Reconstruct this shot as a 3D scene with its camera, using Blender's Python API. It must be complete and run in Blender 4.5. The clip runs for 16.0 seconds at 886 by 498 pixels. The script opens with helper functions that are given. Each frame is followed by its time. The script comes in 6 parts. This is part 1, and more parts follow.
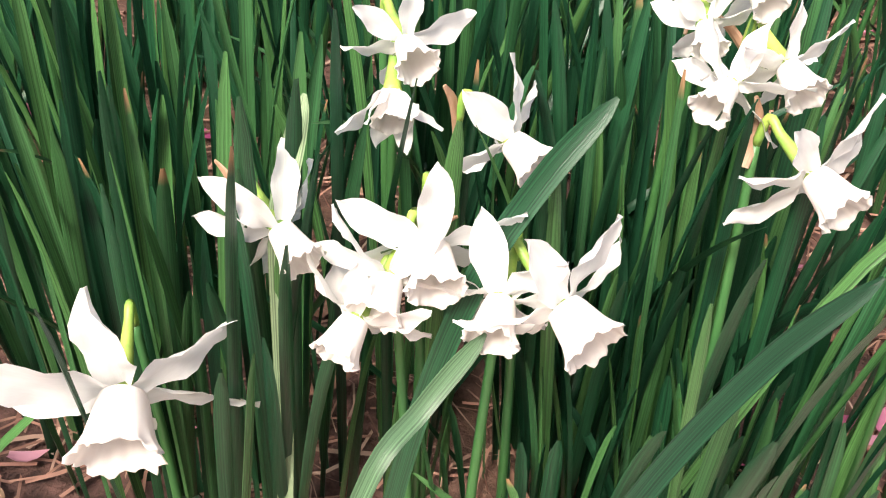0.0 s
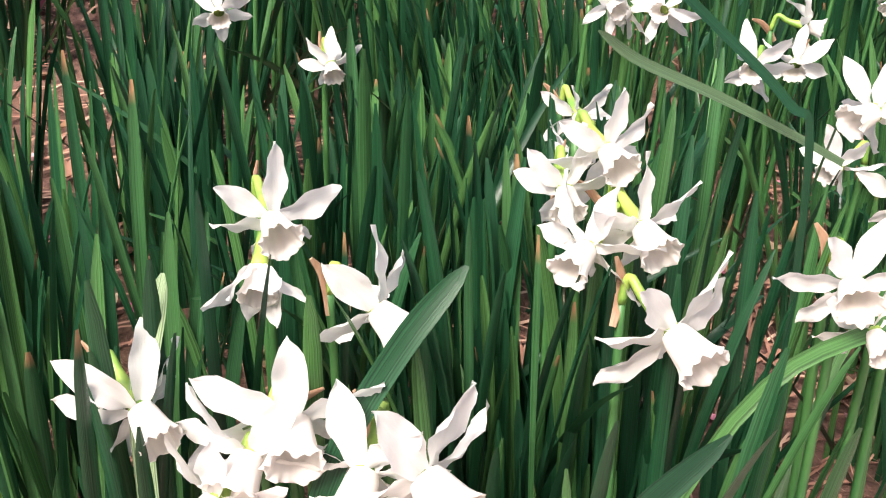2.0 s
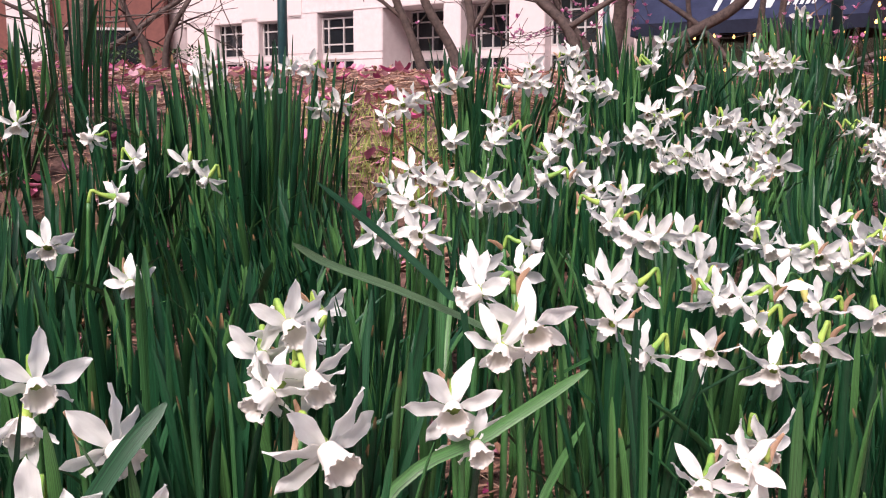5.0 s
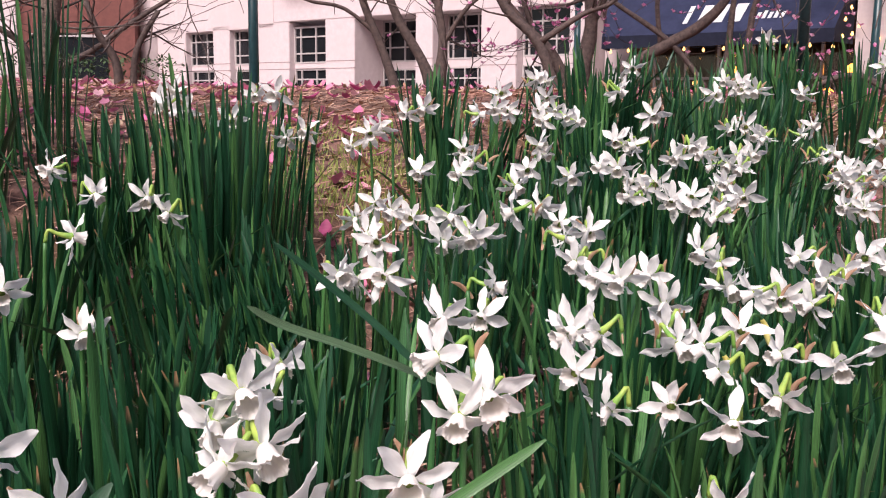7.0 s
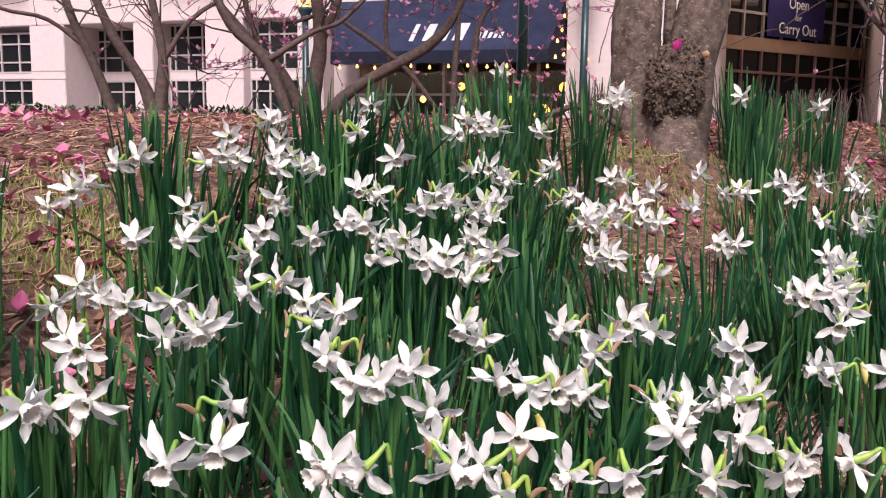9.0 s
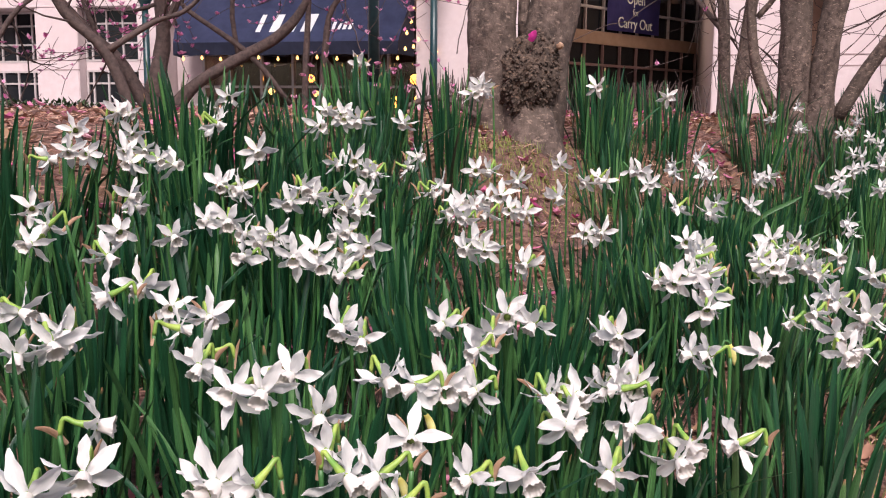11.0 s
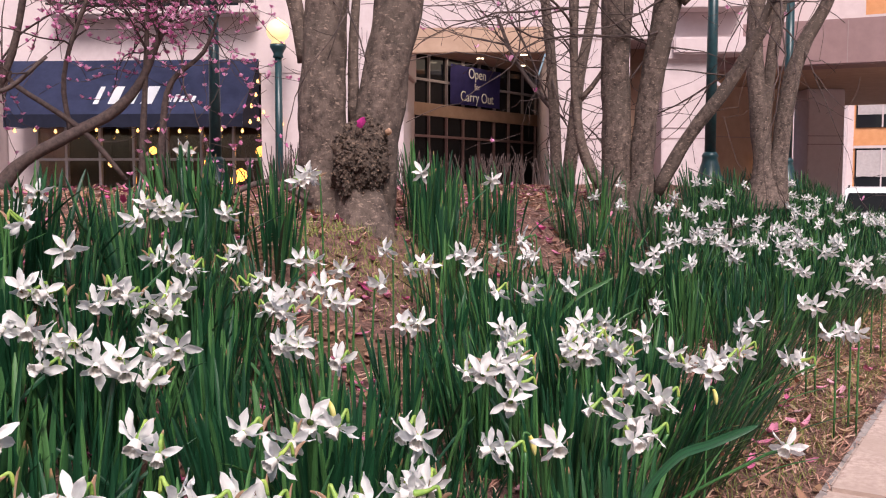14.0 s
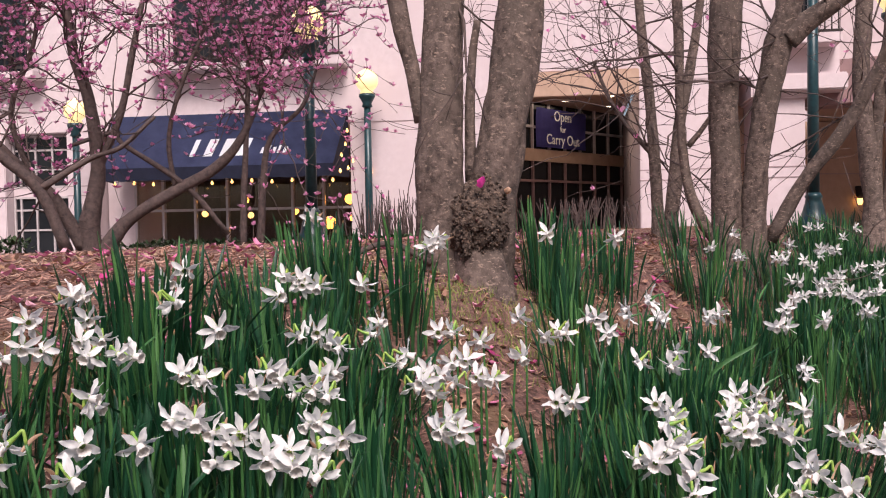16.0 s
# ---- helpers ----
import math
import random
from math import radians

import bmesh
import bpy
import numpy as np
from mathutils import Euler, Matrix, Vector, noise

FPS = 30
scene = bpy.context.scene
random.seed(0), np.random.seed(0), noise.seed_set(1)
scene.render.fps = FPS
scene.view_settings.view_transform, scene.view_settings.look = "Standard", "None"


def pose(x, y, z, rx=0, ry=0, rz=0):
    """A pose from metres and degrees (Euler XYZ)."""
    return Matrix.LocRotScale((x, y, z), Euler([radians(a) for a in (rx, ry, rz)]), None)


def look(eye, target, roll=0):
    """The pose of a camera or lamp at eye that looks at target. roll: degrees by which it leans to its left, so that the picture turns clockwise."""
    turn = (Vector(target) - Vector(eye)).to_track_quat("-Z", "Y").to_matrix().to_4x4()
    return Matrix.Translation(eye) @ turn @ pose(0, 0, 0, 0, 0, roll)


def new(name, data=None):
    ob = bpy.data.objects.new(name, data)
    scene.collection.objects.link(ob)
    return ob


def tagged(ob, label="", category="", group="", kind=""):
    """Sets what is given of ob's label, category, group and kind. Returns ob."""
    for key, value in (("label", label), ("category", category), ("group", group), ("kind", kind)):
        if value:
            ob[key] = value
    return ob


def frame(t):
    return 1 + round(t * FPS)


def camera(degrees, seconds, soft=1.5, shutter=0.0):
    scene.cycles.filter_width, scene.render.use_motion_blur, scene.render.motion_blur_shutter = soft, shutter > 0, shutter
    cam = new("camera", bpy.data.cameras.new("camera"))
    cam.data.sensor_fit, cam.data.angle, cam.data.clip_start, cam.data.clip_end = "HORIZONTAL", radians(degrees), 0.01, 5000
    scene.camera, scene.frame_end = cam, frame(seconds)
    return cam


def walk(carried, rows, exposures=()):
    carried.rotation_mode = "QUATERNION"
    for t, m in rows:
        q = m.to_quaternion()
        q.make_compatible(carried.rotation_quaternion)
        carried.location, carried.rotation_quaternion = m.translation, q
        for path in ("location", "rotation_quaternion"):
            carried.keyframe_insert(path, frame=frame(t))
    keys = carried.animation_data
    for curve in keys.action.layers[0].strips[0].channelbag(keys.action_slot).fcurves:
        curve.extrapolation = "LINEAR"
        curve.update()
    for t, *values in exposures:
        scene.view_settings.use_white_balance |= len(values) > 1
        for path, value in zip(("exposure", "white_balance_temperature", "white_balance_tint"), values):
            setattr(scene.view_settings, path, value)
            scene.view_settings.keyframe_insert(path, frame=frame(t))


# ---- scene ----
cam = camera(50.74, 16.0, soft=1.1)
PATH = [
    (0.0, pose(-0.0043, 0.0552, 0.5098, 56.459, -2.698, 9.940)),
    (0.5, pose(-0.0016, 0.0581, 0.5133, 57.695, -2.589, 9.753)),
    (1.0, pose(0.0084, 0.0605, 0.5161, 59.744, -2.266, 9.433)),
    (1.5, pose(0.0254, 0.0620, 0.5190, 62.911, -1.826, 8.812)),
    (2.0, pose(0.0577, 0.0658, 0.5194, 66.089, -1.129, 7.862)),
    (2.5, pose(0.0957, 0.0683, 0.5200, 69.142, -0.243, 7.379)),
    (3.0, pose(0.1268, 0.0727, 0.5189, 71.698, 0.090, 6.329)),
    (3.5, pose(0.1888, -0.0739, 0.5354, 76.197, 0.420, 6.218)),
    (4.0, pose(0.2214, -0.1314, 0.5407, 78.472, 0.485, 4.872)),
    (4.5, pose(0.2298, -0.1351, 0.5324, 80.007, 0.030, 2.986)),
    (4.7, pose(0.2276, -0.1376, 0.5338, 80.474, 0.010, 2.173)),
    (6.8, pose(0.2278, -0.1274, 0.5669, 81.342, -0.922, 0.902)),
    (7.0, pose(0.2396, -0.1198, 0.5809, 81.254, -0.653, 0.101)),
    (7.5, pose(0.2862, -0.0906, 0.5815, 81.181, -0.757, -3.927)),
    (8.0, pose(0.3089, -0.0475, 0.6114, 81.577, -0.761, -8.158)),
    (8.5, pose(0.2948, 0.0305, 0.6470, 82.111, -0.807, -12.849)),
    (8.7, pose(0.2664, 0.0681, 0.6567, 82.139, -0.777, -14.304)),
    (10.8, pose(0.2293, 0.1519, 0.6477, 81.641, -0.395, -24.424)),
    (11.0, pose(0.2345, 0.1572, 0.6526, 81.709, -0.398, -25.327)),
    (11.5, pose(0.2448, 0.1679, 0.6620, 82.064, -0.436, -27.250)),
    (12.0, pose(0.2463, 0.1731, 0.6724, 82.646, -0.547, -28.853)),
    (12.5, pose(0.2474, 0.1725, 0.6759, 83.408, -0.623, -30.170)),
    (13.0, pose(0.2533, 0.1675, 0.6855, 84.180, -0.659, -31.528)),
    (13.5, pose(0.2766, 0.1278, 0.7126, 84.926, -0.493, -33.141)),
    (14.0, pose(0.2928, 0.0862, 0.7182, 85.795, -0.018, -34.260)),
    (14.5, pose(0.2932, 0.0975, 0.7513, 86.689, 0.383, -35.099)),
    (15.0, pose(0.2033, 0.1772, 0.7759, 87.608, 1.194, -34.986)),
    (15.5, pose(0.1848, 0.2230, 0.7892, 88.004, 1.376, -34.078)),
    (16.0, pose(0.1889, 0.2346, 0.7961, 88.260, 1.061, -29.564)),
]
walk(cam, PATH, [(0.0, 1.45, 6820, 9), (2.0, 1.32, 6760, 11), (3.5, 0.98, 6600, 15), (4.7, 0.75, 6460, 17), (7.0, 0.60, 6410, 17), (11.0, 0.50, 6390, 17), (16.0, 0.41, 6400, 18)])

# ---- world and sun: a bright overcast afternoon ----
world = bpy.data.worlds.new("sky")
scene.world = world
world.use_nodes = True
_wn = world.node_tree.nodes
sky = _wn.new("ShaderNodeTexSky")
sky.sky_type = 'NISHITA'
sky.sun_disc = False
sky.sun_elevation = radians(50)
sky.sun_rotation = radians(200)
sky.air_density = 1.0
sky.dust_density = 4.0
sky.ozone_density = 0.6
_bg = _wn["Background"]
_bg.inputs["Strength"].default_value = 0.094
world.node_tree.links.new(sky.outputs[0], _bg.inputs[0])
_sun = bpy.data.lights.new("sun", 'SUN')
_sun.energy = 3.4
_sun.angle = radians(24)
_sun.color = (1.0, 0.93, 0.88)
sun = new("sun", _sun)
sun.matrix_world = look((0, 0, 12), (4.0, 9.2, 0.0))

# ---- materials ----
def mat(name, base, rough=0.6, metal=0.0):
    m = bpy.data.materials.new(name)
    m.use_nodes = True
    b = m.node_tree.nodes["Principled BSDF"]
    b.inputs["Base Color"].default_value = (*base, 1)
    b.inputs["Roughness"].default_value = rough
    b.inputs["Metallic"].default_value = metal
    return m


def nd(m, kind, **sock):
    n = m.node_tree.nodes.new(kind)
    for k, v in sock.items():
        n.inputs[k.replace("_", " ")].default_value = v
    return n


def wire(m, a, b):
    m.node_tree.links.new(a, b)


def grain(m, c1, c2, scale, detail=6.0, space="Object", stretch=(1, 1, 1), lo=0.35, hi=0.65, bump=0.0, c3=None, scale3=1.5, dist=0.02):
    """Two colours mixed by noise, a third one in large patches, and a bump of the same grain."""
    nt = m.node_tree
    b = nt.nodes["Principled BSDF"]
    tc = nt.nodes.new("ShaderNodeTexCoord")
    mp = nd(m, "ShaderNodeMapping", Scale=stretch)
    wire(m, tc.outputs[space], mp.inputs["Vector"])
    no = nd(m, "ShaderNodeTexNoise", Scale=scale, Detail=detail, Roughness=0.62)
    wire(m, mp.outputs[0], no.inputs["Vector"])
    ra = nt.nodes.new("ShaderNodeValToRGB")
    ra.color_ramp.elements[0].position, ra.color_ramp.elements[1].position = lo, hi
    ra.color_ramp.elements[0].color, ra.color_ramp.elements[1].color = (*c1, 1), (*c2, 1)
    wire(m, no.outputs["Fac"], ra.inputs[0])
    out = ra.outputs[0]
    if c3:
        n3 = nd(m, "ShaderNodeTexNoise", Scale=scale3, Detail=3.0)
        wire(m, mp.outputs[0], n3.inputs["Vector"])
        r3 = nt.nodes.new("ShaderNodeValToRGB")
        r3.color_ramp.elements[0].position, r3.color_ramp.elements[1].position = 0.48, 0.68
        wire(m, n3.outputs["Fac"], r3.inputs[0])
        mx = nt.nodes.new("ShaderNodeMixRGB")
        mx.inputs[2].default_value = (*c3, 1)
        wire(m, r3.outputs[0], mx.inputs[0])
        wire(m, out, mx.inputs[1])
        out = mx.outputs[0]
    wire(m, out, b.inputs["Base Color"])
    if bump:
        bp = nd(m, "ShaderNodeBump", Strength=bump, Distance=dist)
        wire(m, no.outputs["Fac"], bp.inputs["Height"])
        wire(m, bp.outputs[0], b.inputs["Normal"])
    return m


def translucent(m, colour, share):
    """Adds light that passes through a thin leaf or petal."""
    nt = m.node_tree
    b = nt.nodes["Principled BSDF"]
    tr = nt.nodes.new("ShaderNodeBsdfTranslucent")
    src = b.inputs["Base Color"]
    if src.links:
        wire(m, src.links[0].from_socket, tr.inputs[0])
    else:
        tr.inputs[0].default_value = (*colour, 1)
    mx = nd(m, "ShaderNodeMixShader", Fac=share)
    wire(m, b.outputs[0], mx.inputs[1])
    wire(m, tr.outputs[0], mx.inputs[2])
    wire(m, mx.outputs[0], nt.nodes["Material Output"].inputs["Surface"])
    return m


def leaf_material(name, dark, light, dry, joined):
    """Strap leaf: fine veins along the blade, hue changing from blade to blade, a dry tip on some."""
    m = mat(name, dark, 0.34)
    m.node_tree.nodes["Principled BSDF"].inputs["Specular IOR Level"].default_value = 0.45
    nt = m.node_tree
    b = nt.nodes["Principled BSDF"]
    uv = nt.nodes.new("ShaderNodeUVMap")
    sep = nt.nodes.new("ShaderNodeSeparateXYZ")
    wire(m, uv.outputs[0], sep.inputs[0])
    if joined:
        rnd = nt.nodes.new("ShaderNodeNewGeometry").outputs["Random Per Island"]
    else:
        rnd = nt.nodes.new("ShaderNodeObjectInfo").outputs["Random"]
    hue = nt.nodes.new("ShaderNodeValToRGB")
    hue.color_ramp.elements[0].color, hue.color_ramp.elements[1].color = (*dark, 1), (*light, 1)
    e = hue.color_ramp.elements.new(0.55)
    e.color = (0.0125, 0.064, 0.026, 1)
    wire(m, rnd, hue.inputs[0])
    mp = nd(m, "ShaderNodeMapping", Scale=(20.0, 0.9, 1.0))
    wire(m, uv.outputs[0], mp.inputs["Vector"])
    off = nd(m, "ShaderNodeVectorMath")
    off.operation = 'ADD'
    com = nt.nodes.new("ShaderNodeCombineXYZ")
    big = nt.nodes.new("ShaderNodeMath")
    big.operation = 'MULTIPLY'
    big.inputs[1].default_value = 37.0
    wire(m, rnd, big.inputs[0])
    wire(m, big.outputs[0], com.inputs[2])
    wire(m, mp.outputs[0], off.inputs[0])
    wire(m, com.outputs[0], off.inputs[1])
    vein = nd(m, "ShaderNodeTexNoise", Scale=1.0, Detail=3.0, Roughness=0.6)
    wire(m, off.outputs[0], vein.inputs["Vector"])
    mulv = nt.nodes.new("ShaderNodeMapRange")
    mulv.inputs["From Min"].default_value, mulv.inputs["From Max"].default_value = 0.3, 0.7
    mulv.inputs["To Min"].default_value, mulv.inputs["To Max"].default_value = 0.40, 1.70
    wire(m, vein.outputs["Fac"], mulv.inputs["Value"])
    mx = nt.nodes.new("ShaderNodeMixRGB")
    mx.blend_type = 'MULTIPLY'
    mx.inputs[0].default_value = 1.0
    wire(m, hue.outputs[0], mx.inputs[1])
    wire(m, mulv.outputs[0], mx.inputs[2])
    # the dry tip: the last few hundredths of some blades
    tip = nt.nodes.new("ShaderNodeMapRange")
    tip.inputs["From Min"].default_value, tip.inputs["From Max"].default_value = 0.955, 0.985
    wire(m, sep.outputs[1], tip.inputs["Value"])
    some = nt.nodes.new("ShaderNodeMath")
    some.operation = 'GREATER_THAN'
    some.inputs[1].default_value = 0.90
    fr = nt.nodes.new("ShaderNodeMath")
    fr.operation = 'FRACT'
    wire(m, big.outputs[0], fr.inputs[0])
    wire(m, fr.outputs[0], some.inputs[0])
    both = nt.nodes.new("ShaderNodeMath")
    both.operation = 'MULTIPLY'
    wire(m, tip.outputs[0], both.inputs[0])
    wire(m, some.outputs[0], both.inputs[1])
    md = nt.nodes.new("ShaderNodeMixRGB")
    md.inputs[2].default_value = (*dry, 1)
    wire(m, both.outputs[0], md.inputs[0])
    wire(m, mx.outputs[0], md.inputs[1])
    wire(m, md.outputs[0], b.inputs["Base Color"])
    bp = nd(m, "ShaderNodeBump", Strength=0.35, Distance=0.0008)
    wire(m, vein.outputs["Fac"], bp.inputs["Height"])
    wire(m, bp.outputs[0], b.inputs["Normal"])
    return translucent(m, dark, 0.16)


GREENS = ((0.0065, 0.038, 0.0175), (0.068, 0.172, 0.050), (0.30, 0.17, 0.09))
LEAF = leaf_material("daffodil_leaf", *GREENS, False)
LEAVES = leaf_material("daffodil_leaves", *GREENS, True)
PETAL = mat("white_petal", (0.78, 0.73, 0.735), 0.55)
grain(PETAL, (0.86, 0.838, 0.825), (0.93, 0.912, 0.90), 60, stretch=(1, 6, 1), bump=0.55, dist=0.001)
translucent(PETAL, (0.90, 0.88, 0.86), 0.40)
CORONA = mat("ivory_trumpet", (0.86, 0.82, 0.76), 0.5)
grain(CORONA, (0.84, 0.80, 0.77), (0.91, 0.88, 0.85), 80, bump=0.4, dist=0.001)
translucent(CORONA, (0.88, 0.85, 0.82), 0.38)
STEM = grain(mat("flower_stem", (0.10, 0.24, 0.05), 0.45), (0.028, 0.11, 0.032), (0.06, 0.17, 0.045), 40, stretch=(1, 1, .2))
NECK = grain(mat("yellow_neck", (0.5, 0.6, 0.07), 0.45), (0.13, 0.29, 0.05), (0.36, 0.46, 0.09), 45)
YELLOW = grain(mat("yellow_tube", (0.75, 0.65, 0.15), 0.5), (0.72, 0.60, 0.12), (0.85, 0.80, 0.35), 50)
SPATHE = translucent(grain(mat("dry_spathe", (0.5, 0.34, 0.22), 0.7), (0.36, 0.20, 0.12), (0.62, 0.42, 0.30), 70, stretch=(1, 1, .25), bump=0.3, dist=0.001), (0.5, 0.34, 0.22), 0.3)
SOIL = grain(mat("soil_and_mulch", (0.1, 0.06, 0.045), 0.95), (0.050, 0.026, 0.021), (0.25, 0.130, 0.105), 38, detail=8, bump=0.9, c3=(0.15, 0.085, 0.05), scale3=3.0, dist=0.02)


def island_material(name, cols, rough=0.8, thin=0.0):
    m = mat(name, cols[0], rough)
    nt = m.node_tree
    ge = nt.nodes.new("ShaderNodeNewGeometry")
    ra = nt.nodes.new("ShaderNodeValToRGB")
    els = ra.color_ramp.elements
    for i, c in enumerate(cols):
        e = els[i] if i < 2 else els.new(0.5)
        e.position = i / (len(cols) - 1) if len(cols) > 1 else 0
    for i, c in enumerate(cols):
        els[i].position = i / max(1, len(cols) - 1)
        els[i].color = (*c, 1)
    wire(m, ge.outputs["Random Per Island"], ra.inputs[0])
    no = nd(m, "ShaderNodeTexNoise", Scale=90.0, Detail=3.0)
    mr = nt.nodes.new("ShaderNodeMapRange")
    mr.inputs["To Min"].default_value, mr.inputs["To Max"].default_value = 0.7, 1.3
    wire(m, no.outputs["Fac"], mr.inputs["Value"])
    mx = nt.nodes.new("ShaderNodeMixRGB")
    mx.blend_type = 'MULTIPLY'
    mx.inputs[0].default_value = 1.0
    wire(m, ra.outputs[0], mx.inputs[1])
    wire(m, mr.outputs[0], mx.inputs[2])
    wire(m, mx.outputs[0], nt.nodes["Principled BSDF"].inputs["Base Color"])
    if thin:
        translucent(m, cols[0], thin)
    return m


STRAW = island_material("pine_straw", [(0.18, 0.080, 0.058), (0.46, 0.25, 0.18), (0.32, 0.155, 0.115), (0.62, 0.43, 0.32)])
DEADLEAF = island_material("dead_leaf", [(0.16, 0.075, 0.05), (0.36, 0.19, 0.13), (0.27, 0.15, 0.08), (0.50, 0.36, 0.26)], thin=0.15)
FALLEN = island_material("fallen_petal", [(0.50, 0.05, 0.20), (0.72, 0.30, 0.42), (0.30, 0.03, 0.12), (0.78, 0.46, 0.52)], 0.55, 0.2)
MAGENTA = translucent(grain(mat("magenta_petal", (0.6, 0.03, 0.28), 0.5), (0.50, 0.02, 0.22), (0.70, 0.06, 0.34), 60), (0.6, 0.03, 0.28), 0.25)
BLOSSOM = island_material("magnolia_blossom", [(0.62, 0.13, 0.38), (0.76, 0.32, 0.54), (0.84, 0.54, 0.68), (0.70, 0.20, 0.46)], 0.5, 0.3)
MOSSY = island_material("low_moss", [(0.10, 0.14, 0.03), (0.22, 0.26, 0.06), (0.30, 0.27, 0.10)])


def bark_material(name, c1, c2, c3, scale):
    m = grain(mat(name, c1, 0.9), c1, c2, scale, detail=9, stretch=(1, 1, .8), lo=0.36, hi=0.62, bump=1.0, c3=c3, scale3=4.0, dist=0.012)
    nt = m.node_tree
    b = nt.nodes["Principled BSDF"]
    # pale lichen flecks lying across the stem
    tc = nt.nodes.new("ShaderNodeTexCoord")
    mp = nd(m, "ShaderNodeMapping", Scale=(42, 42, 85))
    wire(m, tc.outputs["Object"], mp.inputs["Vector"])
    no = nd(m, "ShaderNodeTexNoise", Scale=1.0, Detail=4.0, Roughness=0.7)
    wire(m, mp.outputs[0], no.inputs["Vector"])
    ra = nt.nodes.new("ShaderNodeValToRGB")
    ra.color_ramp.elements[0].position, ra.color_ramp.elements[1].position = 0.57, 0.63
    wire(m, no.outputs["Fac"], ra.inputs[0])
    mx = nt.nodes.new("ShaderNodeMixRGB")
    mx.inputs[2].default_value = (min(1, c2[0] * 1.65), min(1, c2[1] * 1.65), min(1, c2[2] * 1.6), 1)
    wire(m, ra.outputs[0], mx.inputs[0])
    wire(m, b.inputs["Base Color"].links[0].from_socket, mx.inputs[1])
    wire(m, mx.outputs[0], b.inputs["Base Color"])
    return m


BARK = bark_material("grey_bark", (0.046, 0.031, 0.026), (0.160, 0.115, 0.095), (0.10, 0.074, 0.060), 30)
BURL = bark_material("burl_bark", (0.030, 0.020, 0.016), (0.120, 0.080, 0.060), (0.06, 0.042, 0.032), 48)
TWIG = grain(mat("dark_twig", (0.10, 0.07, 0.065), 0.85), (0.045, 0.030, 0.028), (0.105, 0.070, 0.062), 30, bump=0.4)
STUCCO = grain(mat("pale_pink_stucco", (0.72, 0.6, 0.6), 0.85), (0.55, 0.45, 0.46), (0.61, 0.51, 0.52), 9, bump=0.15, c3=(0.57, 0.465, 0.47), scale3=0.7, dist=0.004)
JOINT = mat("joint_shadow_gap", (0.30, 0.22, 0.22), 0.9)
TAN = grain(mat("tan_render", (0.42, 0.28, 0.2), 0.85), (0.40, 0.265, 0.19), (0.47, 0.32, 0.235), 6, bump=0.1)
MAUVE = grain(mat("mauve_panel", (0.25, 0.15, 0.15), 0.7), (0.24, 0.145, 0.145), (0.29, 0.18, 0.175), 5)
ORANGE = grain(mat("orange_render", (0.6, 0.26, 0.1), 0.85), (0.58, 0.25, 0.10), (0.66, 0.31, 0.14), 4)
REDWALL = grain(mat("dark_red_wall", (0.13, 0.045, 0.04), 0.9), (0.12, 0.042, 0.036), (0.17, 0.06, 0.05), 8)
BRICK = grain(mat("brick", (0.36, 0.17, 0.13), 0.9), (0.30, 0.13, 0.10), (0.44, 0.22, 0.17), 20, bump=0.3)
STONE = grain(mat("pale_coping_stone", (0.45, 0.34, 0.29), 0.85), (0.38, 0.27, 0.23), (0.56, 0.43, 0.37), 60, bump=0.35, c3=(0.42, 0.31, 0.26), scale3=3, dist=0.003)
PAVE = grain(mat("pavement", (0.3, 0.26, 0.24), 0.9), (0.25, 0.21, 0.20), (0.34, 0.30, 0.28), 12, bump=0.2)
GLASS = mat("dark_window_glass", (0.012, 0.014, 0.017), 0.06)
GLASS.node_tree.nodes["Principled BSDF"].inputs["Specular IOR Level"].default_value = 0.35
FRAME = grain(mat("window_frame_paint", (0.42, 0.37, 0.37), 0.5), (0.40, 0.35, 0.35), (0.47, 0.42, 0.42), 15)
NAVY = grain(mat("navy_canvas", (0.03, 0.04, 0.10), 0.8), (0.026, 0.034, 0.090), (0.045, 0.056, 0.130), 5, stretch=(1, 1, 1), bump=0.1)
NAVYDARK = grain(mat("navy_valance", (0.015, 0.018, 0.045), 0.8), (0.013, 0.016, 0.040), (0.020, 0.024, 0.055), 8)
SIGNWHITE = mat("white_sign_paint", (0.8, 0.8, 0.82), 0.6)
BANNER = grain(mat("blue_banner", (0.025, 0.022, 0.11), 0.7), (0.050, 0.042, 0.22), (0.075, 0.065, 0.30), 4)
LAMPMETAL = grain(mat("dark_green_paint", (0.01, 0.06, 0.06), 0.35), (0.006, 0.028, 0.034), (0.012, 0.046, 0.052), 25, bump=0.1)
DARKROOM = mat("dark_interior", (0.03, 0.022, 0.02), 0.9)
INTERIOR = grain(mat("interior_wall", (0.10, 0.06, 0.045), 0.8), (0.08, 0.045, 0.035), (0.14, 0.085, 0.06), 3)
HEDGE = island_material("hedge_leaf", [(0.015, 0.035, 0.012), (0.035, 0.07, 0.02), (0.05, 0.09, 0.03)])
CARWHITE = mat("white_car_paint", (0.75, 0.75, 0.76), 0.25)
TYRE = mat("tyre_rubber", (0.02, 0.02, 0.02), 0.8)
REDLAMP = mat("red_tail_lamp", (0.35, 0.01, 0.01), 0.2)
MORTAR = mat("mortar", (0.4, 0.33, 0.3), 0.95)


def glow(name, colour, strength):
    m = mat(name, colour, 0.4)
    b = m.node_tree.nodes["Principled BSDF"]
    b.inputs["Emission Color"].default_value = (*colour, 1)
    b.inputs["Emission Strength"].default_value = strength
    return m


